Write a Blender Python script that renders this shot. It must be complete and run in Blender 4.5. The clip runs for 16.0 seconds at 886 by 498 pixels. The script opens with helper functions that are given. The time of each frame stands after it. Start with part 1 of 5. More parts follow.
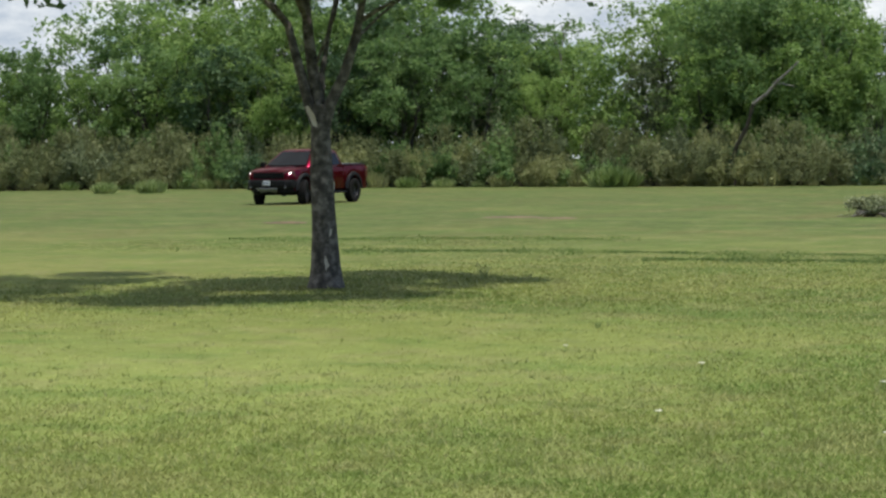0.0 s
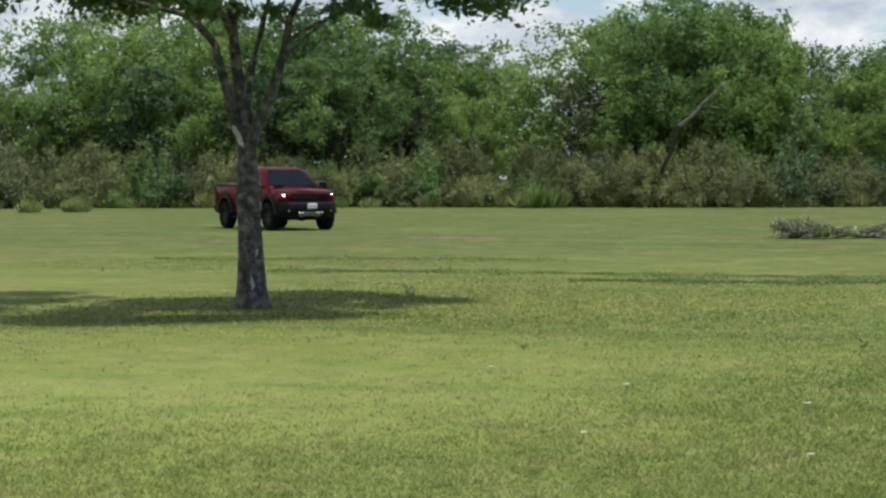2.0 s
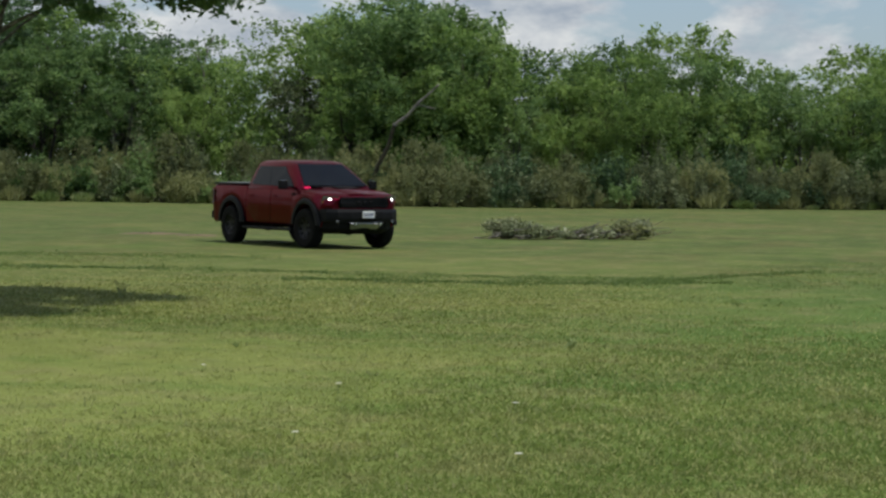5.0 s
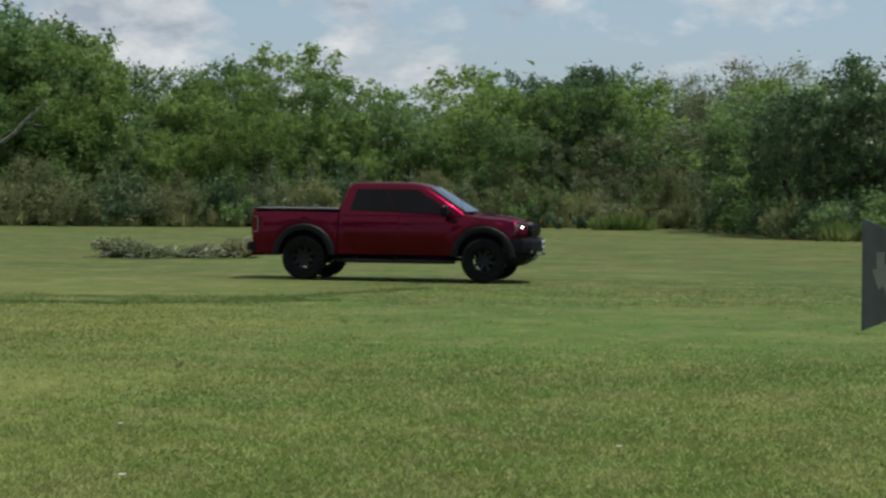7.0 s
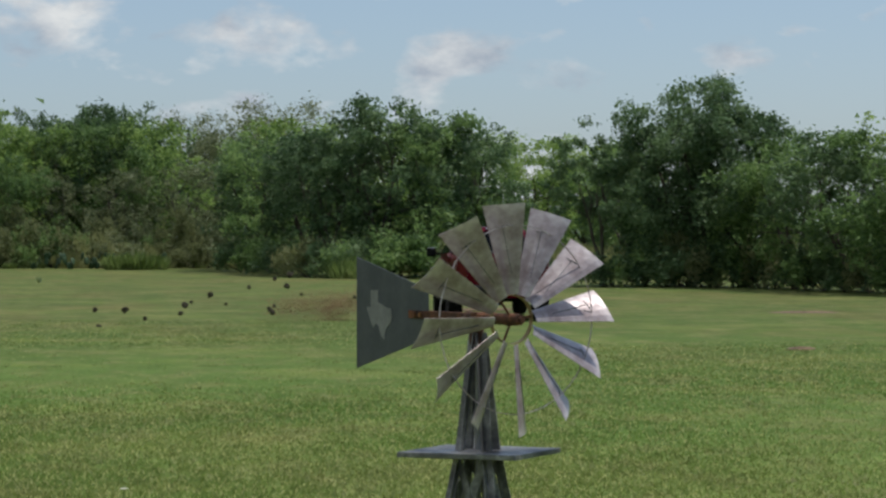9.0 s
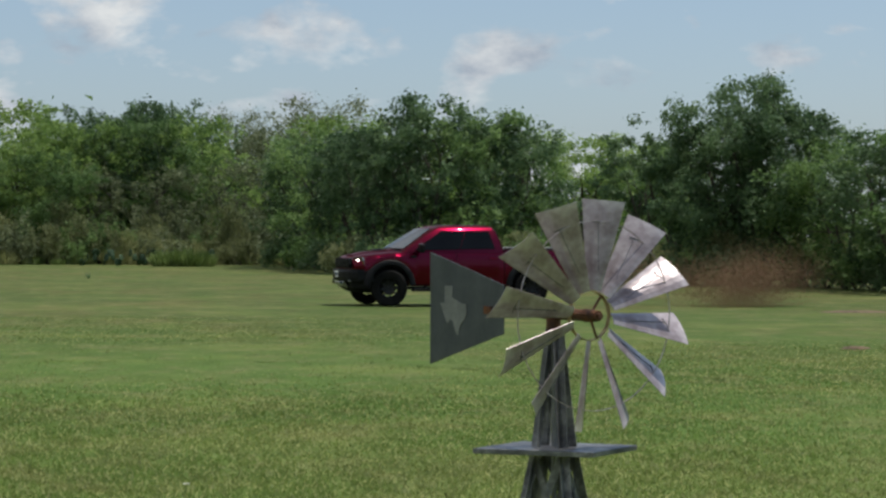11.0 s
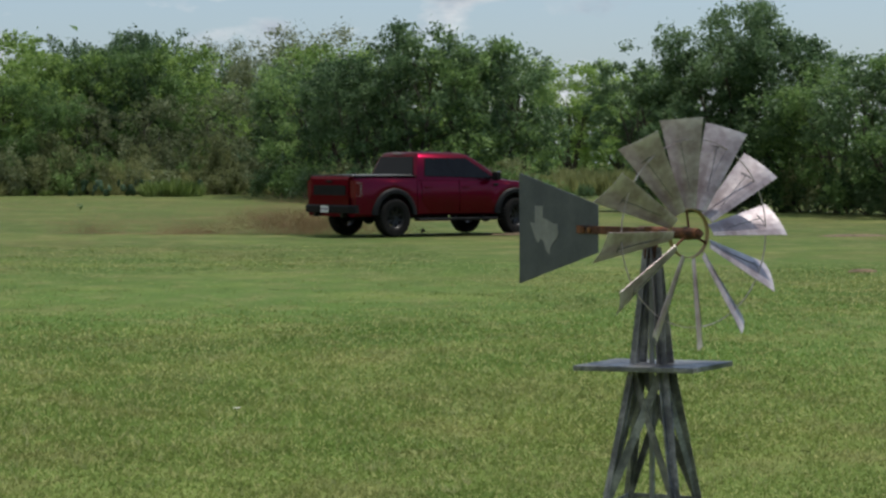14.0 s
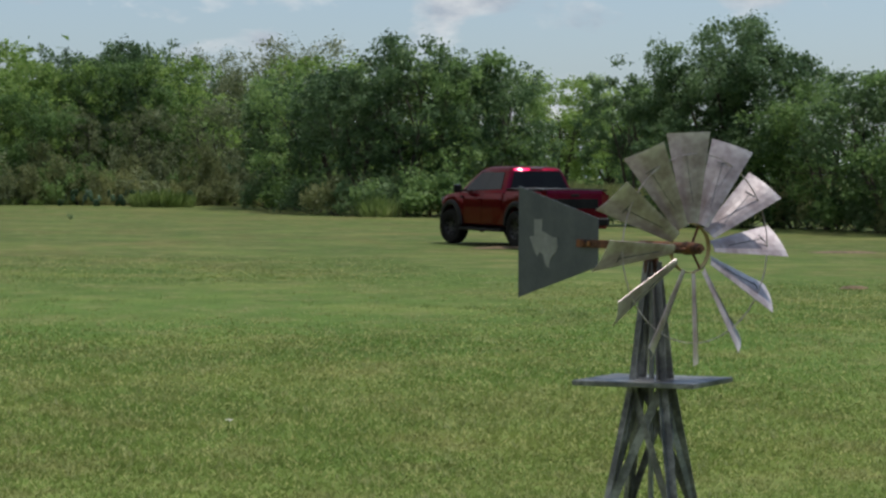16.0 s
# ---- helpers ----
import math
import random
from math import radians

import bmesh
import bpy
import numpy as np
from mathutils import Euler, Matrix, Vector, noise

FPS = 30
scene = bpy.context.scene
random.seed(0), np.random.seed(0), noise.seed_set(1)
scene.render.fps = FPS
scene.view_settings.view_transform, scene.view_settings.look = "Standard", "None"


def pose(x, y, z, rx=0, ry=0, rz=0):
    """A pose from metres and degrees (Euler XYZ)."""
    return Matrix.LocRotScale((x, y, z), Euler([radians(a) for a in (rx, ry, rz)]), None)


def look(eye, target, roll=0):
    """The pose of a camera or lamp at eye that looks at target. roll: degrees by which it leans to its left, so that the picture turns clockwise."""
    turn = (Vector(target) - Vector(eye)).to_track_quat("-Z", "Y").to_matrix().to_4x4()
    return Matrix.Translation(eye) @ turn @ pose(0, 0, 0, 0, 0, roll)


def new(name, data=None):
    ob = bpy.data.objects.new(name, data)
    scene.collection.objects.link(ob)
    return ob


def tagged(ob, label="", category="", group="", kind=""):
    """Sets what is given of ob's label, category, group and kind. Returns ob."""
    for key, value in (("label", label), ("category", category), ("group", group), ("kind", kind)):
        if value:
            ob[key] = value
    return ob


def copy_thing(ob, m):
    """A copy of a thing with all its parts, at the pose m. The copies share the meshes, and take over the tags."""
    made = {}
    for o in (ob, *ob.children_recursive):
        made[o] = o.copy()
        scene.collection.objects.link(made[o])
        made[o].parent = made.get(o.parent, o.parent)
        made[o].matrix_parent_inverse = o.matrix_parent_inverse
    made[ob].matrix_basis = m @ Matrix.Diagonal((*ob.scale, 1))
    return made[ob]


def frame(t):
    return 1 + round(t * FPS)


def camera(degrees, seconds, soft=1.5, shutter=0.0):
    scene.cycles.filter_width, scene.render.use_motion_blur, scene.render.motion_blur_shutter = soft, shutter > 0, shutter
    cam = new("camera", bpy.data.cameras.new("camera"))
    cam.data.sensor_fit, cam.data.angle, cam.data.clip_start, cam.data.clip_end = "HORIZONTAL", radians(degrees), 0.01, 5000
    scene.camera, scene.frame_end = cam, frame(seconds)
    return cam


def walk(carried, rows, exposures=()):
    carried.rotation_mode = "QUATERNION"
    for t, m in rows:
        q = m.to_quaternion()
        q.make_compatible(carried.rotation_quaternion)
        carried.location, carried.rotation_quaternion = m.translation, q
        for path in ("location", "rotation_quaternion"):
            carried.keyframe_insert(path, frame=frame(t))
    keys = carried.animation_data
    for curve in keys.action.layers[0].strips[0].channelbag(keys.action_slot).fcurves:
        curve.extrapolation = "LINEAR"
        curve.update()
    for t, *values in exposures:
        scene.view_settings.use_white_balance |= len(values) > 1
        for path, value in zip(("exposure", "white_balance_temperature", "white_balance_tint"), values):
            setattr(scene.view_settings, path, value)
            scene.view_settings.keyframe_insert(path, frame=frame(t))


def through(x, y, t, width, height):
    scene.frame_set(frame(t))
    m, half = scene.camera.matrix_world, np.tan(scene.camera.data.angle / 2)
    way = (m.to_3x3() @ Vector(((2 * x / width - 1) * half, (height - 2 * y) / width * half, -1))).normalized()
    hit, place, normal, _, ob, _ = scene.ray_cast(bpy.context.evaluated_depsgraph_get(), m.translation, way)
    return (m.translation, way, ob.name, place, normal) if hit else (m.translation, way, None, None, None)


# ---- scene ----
cam = camera(23.31, 16.0, soft=2.6, shutter=0.15)
EYE_ROWS = [
    (0.0, 0.000, -0.013, 1.571, 87.620, -0.826, 23.281),
    (0.5, 0.002, -0.011, 1.573, 87.684, -0.793, 23.215),
    (1.0, -0.001, -0.005, 1.577, 87.926, -0.686, 22.742),
    (1.5, -0.008, -0.003, 1.577, 88.096, -0.591, 22.142),
    (2.0, 0.004, -0.012, 1.577, 88.133, -0.563, 21.321),
    (2.5, 0.001, -0.016, 1.572, 88.048, -0.538, 20.133),
    (3.0, -0.004, -0.007, 1.571, 87.870, -0.373, 18.899),
    (3.2, 0.001, -0.007, 1.570, 87.976, -0.295, 18.389),
    (5.3, 0.018, -0.023, 1.596, 88.085, 0.376, 12.734),
    (5.5, 0.030, -0.024, 1.596, 88.153, 0.348, 11.975),
    (6.0, 0.044, -0.020, 1.595, 88.388, 0.281, 9.058),
    (6.5, 0.054, -0.030, 1.595, 88.475, 0.306, 5.989),
    (7.0, 0.075, -0.039, 1.594, 88.594, 0.323, 3.410),
    (7.5, 0.086, -0.055, 1.601, 88.797, 0.406, -0.723),
    (8.0, 0.121, -0.076, 1.606, 89.109, 0.390, -5.344),
    (8.5, 0.151, -0.054, 1.608, 89.483, -0.069, -8.536),
    (8.7, 0.152, -0.040, 1.604, 89.613, -0.038, -9.482),
    (10.8, 0.050, 0.023, 1.589, 89.791, 0.099, -8.784),
    (11.0, 0.036, 0.033, 1.588, 89.612, 0.195, -8.283),
    (11.5, 0.027, 0.047, 1.583, 88.979, 0.370, -7.176),
    (12.0, -0.018, 0.052, 1.592, 88.902, 0.243, -7.423),
    (12.5, -0.160, 0.031, 1.585, 88.714, 0.116, -8.409),
    (13.0, -0.292, 0.003, 1.572, 88.055, -0.047, -8.088),
    (13.5, -0.352, 0.008, 1.559, 87.919, -0.151, -8.874),
    (14.0, -0.420, 0.021, 1.557, 87.707, -0.258, -8.797),
    (14.5, -0.450, 0.044, 1.554, 87.598, -0.281, -8.622),
    (15.0, -0.453, 0.040, 1.552, 87.580, -0.166, -9.089),
    (15.5, -0.453, 0.056, 1.552, 87.882, 0.156, -9.118),
    (16.0, -0.450, 0.082, 1.553, 88.059, 0.270, -9.089),
]
# camera roll is about its own line of sight
walk(cam, [(t, pose(x, y, z) @ pose(0, 0, 0, rx, 0, rz) @ pose(0, 0, 0, 0, 0, rl)) for t, x, y, z, rx, rl, rz in EYE_ROWS],
     exposures=((0.0, 0.67), (3.0, 0.52), (5.5, 0.18), (7.0, 0.24), (11.0, 0.27), (12.5, 0.35), (14.5, 0.38), (16.0, 0.33)))

# ---- sky and sun ----
SUN_TO = Vector((0.36, 0.03, 0.93)).normalized()
world = bpy.data.worlds.new("sky")
scene.world = world
world.use_nodes = True
wn, wl = world.node_tree.nodes, world.node_tree.links
wn.clear()


def wnode(kind, **kw):
    n = wn.new(kind)
    for k, v in kw.items():
        n.inputs[k].default_value = v
    return n


sky = wn.new("ShaderNodeTexSky")
sky.sky_type = "NISHITA"
sky.sun_disc = False
sky.sun_elevation = math.asin(SUN_TO.z)
sky.sun_rotation = math.atan2(SUN_TO.x, SUN_TO.y)
sky.air_density, sky.dust_density, sky.ozone_density = 1.0, 1.2, 1.5
coord = wn.new("ShaderNodeTexCoord")
mapping = wn.new("ShaderNodeMapping")
mapping.inputs["Scale"].default_value = (5.5, 5.5, 11.0)
mapping.inputs["Location"].default_value = (0.35, 0.0, 0.6)
cloud = wnode("ShaderNodeTexNoise", Scale=3.0, Detail=9.0, Roughness=0.52, Distortion=0.15)
ramp = wn.new("ShaderNodeValToRGB")
ramp.color_ramp.elements[0].position, ramp.color_ramp.elements[1].position = 0.465, 0.575
shade = wnode("ShaderNodeTexNoise", Scale=5.0, Detail=5.0, Roughness=0.6)
shramp = wn.new("ShaderNodeValToRGB")
shramp.color_ramp.elements[0].color, shramp.color_ramp.elements[1].color = (2.2, 2.55, 3.0, 1), (4.3, 4.45, 4.5, 1)
shramp.color_ramp.elements[0].position, shramp.color_ramp.elements[1].position = 0.35, 0.68
haze = wn.new("ShaderNodeMix")
haze.data_type = "RGBA"
haze.inputs[0].default_value = 0.55
haze.inputs[7].default_value = (0.98, 1.50, 2.25, 1)
mixc = wn.new("ShaderNodeMix")
mixc.data_type = "RGBA"
bg = wnode("ShaderNodeBackground", Strength=0.14)
outw = wn.new("ShaderNodeOutputWorld")
wl.new(coord.outputs["Generated"], mapping.inputs["Vector"])
wl.new(mapping.outputs[0], cloud.inputs["Vector"])
wl.new(mapping.outputs[0], shade.inputs["Vector"])
# more cloud towards one side of the sky
side = wn.new("ShaderNodeSeparateXYZ")
drift = wnode("ShaderNodeMath")
drift.operation = "MULTIPLY_ADD"
drift.inputs[1].default_value = -0.32
wl.new(coord.outputs["Generated"], side.inputs[0])
wl.new(side.outputs[0], drift.inputs[0])
wl.new(cloud.outputs[0], drift.inputs[2])
wl.new(drift.outputs[0], ramp.inputs[0])
wl.new(shade.outputs[0], shramp.inputs[0])
wl.new(sky.outputs[0], haze.inputs[6])
wl.new(ramp.outputs[0], mixc.inputs[0])
wl.new(haze.outputs[2], mixc.inputs[6])
wl.new(shramp.outputs[0], mixc.inputs[7])
wl.new(mixc.outputs[2], bg.inputs["Color"])
wl.new(bg.outputs[0], outw.inputs[0])

sun = new("sun", bpy.data.lights.new("sun", "SUN"))
sun.data.energy, sun.data.angle, sun.data.color = 3.0, radians(0.53), (1.0, 0.95, 0.86)
sun.matrix_world = look(SUN_TO * 60, (0, 0, 0))


# ---- materials ----
def mat(name, colors, rough=0.7, metal=0.0, scale=8.0, bump=0.2, coat=0.0, spec=0.5, fine=60.0, emit=None, island=0.0):
    """A surface whose colour wanders between the given colours at two scales, with fine relief."""
    m = bpy.data.materials.new(name)
    m.use_nodes = True
    nt = m.node_tree
    n, l = nt.nodes, nt.links
    b = n["Principled BSDF"]
    tc = n.new("ShaderNodeTexCoord")
    a = n.new("ShaderNodeTexNoise")
    a.inputs["Scale"].default_value, a.inputs["Detail"].default_value = scale, 5
    r = n.new("ShaderNodeValToRGB")
    r.color_ramp.elements[0].position, r.color_ramp.elements[-1].position = 0.32, 0.68
    for i, c in enumerate(colors):
        e = r.color_ramp.elements[i if i == 0 else -1] if i in (0, len(colors) - 1) else r.color_ramp.elements.new(0.32 + 0.36 * i / (len(colors) - 1))
        e.color = (*c, 1)
    f = n.new("ShaderNodeTexNoise")
    f.inputs["Scale"].default_value, f.inputs["Detail"].default_value = fine, 4
    l.new(tc.outputs["Object"], a.inputs["Vector"])
    l.new(tc.outputs["Object"], f.inputs["Vector"])
    mixn = n.new("ShaderNodeMath")
    mixn.operation = "MULTIPLY_ADD"
    mixn.inputs[1].default_value = 0.35
    l.new(f.outputs[0], mixn.inputs[0])
    sub = n.new("ShaderNodeMath")
    sub.operation = "MULTIPLY_ADD"
    sub.inputs[1].default_value, sub.inputs[2].default_value = 1.0, -0.175
    l.new(a.outputs[0], sub.inputs[0])
    l.new(sub.outputs[0], mixn.inputs[2])
    last = mixn.outputs[0]
    if island:
        g = n.new("ShaderNodeNewGeometry")
        o = n.new("ShaderNodeObjectInfo")
        s = n.new("ShaderNodeMath")
        s.operation = "MULTIPLY_ADD"
        s.inputs[1].default_value = island
        l.new(g.outputs["Random Per Island"], s.inputs[0])
        l.new(last, s.inputs[2])
        s2 = n.new("ShaderNodeMath")
        s2.operation = "MULTIPLY_ADD"
        s2.inputs[1].default_value = island
        l.new(o.outputs["Random"], s2.inputs[0])
        l.new(s.outputs[0], s2.inputs[2])
        s3 = n.new("ShaderNodeMath")
        s3.inputs[1].default_value = -island
        l.new(s2.outputs[0], s3.inputs[0])
        last = s3.outputs[0]
    l.new(last, r.inputs[0])
    l.new(r.outputs[0], b.inputs["Base Color"])
    b.inputs["Roughness"].default_value, b.inputs["Metallic"].default_value = rough, metal
    b.inputs["Specular IOR Level"].default_value = spec
    b.inputs["Coat Weight"].default_value = coat
    b.inputs["Coat Roughness"].default_value = 0.06
    if bump:
        bp = n.new("ShaderNodeBump")
        bp.inputs["Strength"].default_value, bp.inputs["Distance"].default_value = bump, 0.01
        l.new(f.outputs[0], bp.inputs["Height"])
        l.new(bp.outputs[0], b.inputs["Normal"])
    if emit:
        b.inputs["Emission Color"].default_value, b.inputs["Emission Strength"].default_value = (*emit[:3], 1), emit[3]
    return m


def leafy(name, colors, through=0.35, scale=0.5, island=0.3):
    """Foliage: soft, with light coming through the leaves."""
    m = mat(name, colors, rough=0.55, scale=scale, bump=0.0, fine=9.0, spec=0.25, island=island)
    n, l = m.node_tree.nodes, m.node_tree.links
    b, out = n["Principled BSDF"], n["Material Output"]
    t = n.new("ShaderNodeBsdfTranslucent")
    mx = n.new("ShaderNodeMixShader")
    mx.inputs[0].default_value = through
    l.new(b.inputs["Base Color"].links[0].from_socket, t.inputs[0])
    l.new(b.outputs[0], mx.inputs[1])
    l.new(t.outputs[0], mx.inputs[2])
    l.new(mx.outputs[0], out.inputs[0])
    return m


LEAF_MID = leafy("leaf_mid_green", [(0.079, 0.145, 0.045), (0.143, 0.237, 0.077), (0.219, 0.329, 0.115)], 0.50)
LEAF_BRIGHT = leafy("leaf_bright_green", [(0.113, 0.188, 0.049), (0.193, 0.302, 0.077), (0.287, 0.402, 0.121)], 0.53)
LEAF_DARK = leafy("leaf_dark_green", [(0.052, 0.096, 0.042), (0.090, 0.156, 0.068), (0.146, 0.226, 0.100)], 0.40)
LEAF_GREY = leafy("leaf_grey_green", [(0.100, 0.128, 0.058), (0.162, 0.198, 0.096), (0.226, 0.262, 0.138)], 0.35)
LEAF_BRUSH = leafy("brush_olive_brown", [(0.112, 0.138, 0.056), (0.188, 0.216, 0.092), (0.262, 0.282, 0.134)], 0.46, island=0.16)
LEAF_TAN = leafy("dry_grass_tan", [(0.180, 0.204, 0.076), (0.270, 0.290, 0.120), (0.345, 0.358, 0.175)], 0.48, island=0.16)
LEAF_YELLOW = leafy("yellow_green_grass", [(0.135, 0.200, 0.054), (0.225, 0.296, 0.099), (0.330, 0.384, 0.162)], 0.3)
LEAF_CACTUS = leafy("cactus_green", [(0.020, 0.045, 0.020), (0.035, 0.070, 0.030)], 0.0)
BARK = mat("bark_grey_brown", [(0.026, 0.022, 0.018), (0.072, 0.062, 0.052), (0.180, 0.160, 0.138)], 0.9, scale=9.0, bump=1.0, fine=26.0)
BARK_DARK = mat("bark_dark", [(0.030, 0.026, 0.019), (0.090, 0.075, 0.060)], 0.9, scale=3.0, bump=0.6, fine=15.0)
DEADWOOD = mat("bleached_dead_wood", [(0.132, 0.120, 0.102), (0.252, 0.234, 0.204)], 0.85, scale=4.0, bump=0.5)
PEEL = mat("pale_bare_wood", [(0.36, 0.31, 0.25), (0.52, 0.47, 0.40)], 0.8, scale=9.0, bump=0.4)


# ---- building helpers ----
def part(name, bm, material, parent=None, label="", smooth=False, kind=""):
    """Links a bmesh as one mesh object, under a thing or a part."""
    me = bpy.data.meshes.new(name)
    bm.normal_update()
    bm.to_mesh(me)
    bm.free()
    me.materials.append(material)
    if smooth:
        me.shade_smooth()
        me.set_sharp_from_angle(angle=radians(38))
    ob = new(name, me)
    if parent:
        ob.parent = parent
    return tagged(ob, label, kind=kind)


def quick_mesh(name, verts, faces, material, parent=None, smooth=False):
    """A mesh from numpy arrays: verts (n, 3) and faces (m, 3 or 4)."""
    me = bpy.data.meshes.new(name)
    k = faces.shape[1]
    me.vertices.add(len(verts))
    me.vertices.foreach_set("co", np.ascontiguousarray(verts, dtype=np.float32).ravel())
    me.loops.add(faces.size)
    me.loops.foreach_set("vertex_index", np.ascontiguousarray(faces, dtype=np.int32).ravel())
    me.polygons.add(len(faces))
    me.polygons.foreach_set("loop_start", np.arange(0, faces.size, k, dtype=np.int32))
    me.update(calc_edges=True)
    me.validate()
    me.materials.append(material)
    if smooth:
        me.shade_smooth()
    ob = new(name, me)
    if parent:
        ob.parent = parent
    return ob


def thing(name, label, category, m=None, group=""):
    ob = new(name)
    ob.empty_display_size = 0.1
    if m is not None:
        ob.matrix_basis = m
    return tagged(ob, label, category, group)


def box(bm, cx, cy, cz, sx, sy, sz, bevel=0.0, m=None):
    """A box with rounded edges, centred, added to bm."""
    made = bmesh.ops.create_cube(bm, size=1.0)["verts"]
    mm = Matrix.Translation((cx, cy, cz)) @ Matrix.Diagonal((sx, sy, sz, 1))
    bmesh.ops.transform(bm, matrix=mm, verts=made)
    if bevel:
        edges = list({e for v in made for e in v.link_edges})
        out = bmesh.ops.bevel(bm, geom=edges, offset=bevel, segments=2, affect="EDGES", profile=0.5)
        made = list({v for f in out["faces"] for v in f.verts} | {v for v in made if v.is_valid})
    if m is not None:
        bmesh.ops.transform(bm, matrix=m, verts=[v for v in made if v.is_valid])
    return bm


def rod(bm, a, b, r0, r1=None, seg=8):
    """A round bar from a to b."""
    a, b = Vector(a), Vector(b)
    r1 = r0 if r1 is None else r1
    q = (b - a).to_track_quat("Z", "Y").to_matrix().to_4x4()
    m = Matrix.Translation((a + b) / 2) @ q
    bmesh.ops.create_cone(bm, cap_ends=True, segments=seg, radius1=r0, radius2=r1, depth=(b - a).length, matrix=m)
    return bm


def strip(bm, a, b, w, t, up=(0, 0, 1)):
    """A flat bar from a to b, w wide across up and t thick."""
    a, b = Vector(a), Vector(b)
    z = (b - a).normalized()
    x = z.cross(Vector(up))
    x = x.normalized() if x.length > 1e-4 else Vector((1, 0, 0))
    y = z.cross(x)
    m = Matrix((x, y, z)).transposed().to_4x4()
    m.translation = (a + b) / 2
    made = bmesh.ops.create_cube(bm, size=1.0)["verts"]
    bmesh.ops.transform(bm, matrix=m @ Matrix.Diagonal((t, w, (b - a).length, 1)), verts=made)
    return bm


def slab(bm, pts, off):
    """A flat panel: the outline pts, given a thickness along the vector off."""
    off = Vector(off)
    a = [bm.verts.new(Vector(p)) for p in pts]
    b = [bm.verts.new(Vector(p) + off) for p in pts]
    n = len(pts)
    fs = [bm.faces.new(a[::-1]), bm.faces.new(b)]
    for i in range(n):
        fs.append(bm.faces.new((a[i], a[(i + 1) % n], b[(i + 1) % n], b[i])))
    bmesh.ops.recalc_face_normals(bm, faces=fs)
    return bm


def loft(bm, rings, closed=True, caps=True):
    """Joins rings of equal length into a skin."""
    rows = [[bm.verts.new(Vector(p)) for p in r] for r in rings]
    fs = []
    n = len(rows[0])
    for r0, r1 in zip(rows, rows[1:]):
        for i in range(n if closed else n - 1):
            j = (i + 1) % n
            fs.append(bm.faces.new((r0[i], r0[j], r1[j], r1[i])))
    if caps:
        fs.append(bm.faces.new(rows[0][::-1]))
        fs.append(bm.faces.new(rows[-1]))
    bmesh.ops.recalc_face_normals(bm, faces=fs)
    return bm


def lathe(bm, profile, seg=28, m=None):
    """Turns a profile of (radius, along y) about the y axis."""
    rings = []
    for k in range(seg):
        a = 2 * math.pi * k / seg
        rings.append([(r * math.cos(a), y, r * math.sin(a)) for r, y in profile])
    rings.append(rings[0])
    rows = [[bm.verts.new(Vector(p)) for p in r] for r in rings[:-1]]
    fs = []
    for k in range(seg):
        r0, r1 = rows[k], rows[(k + 1) % seg]
        for i in range(len(profile) - 1):
            if profile[i][0] > 1e-6 or profile[i + 1][0] > 1e-6:
                fs.append(bm.faces.new((r0[i], r0[i + 1], r1[i + 1], r1[i])))
    bmesh.ops.remove_doubles(bm, verts=[v for r in rows for v in r], dist=1e-5)
    bmesh.ops.recalc_face_normals(bm, faces=bm.faces[:])
    if m is not None:
        bmesh.ops.transform(bm, matrix=m, verts=bm.verts[:])
    return bm


def ground_z(x, y):
    """Height of the field, which falls gently to one side."""
    x = np.clip(x, -90.0, 45.0)
    return -0.16 - 0.005 * x


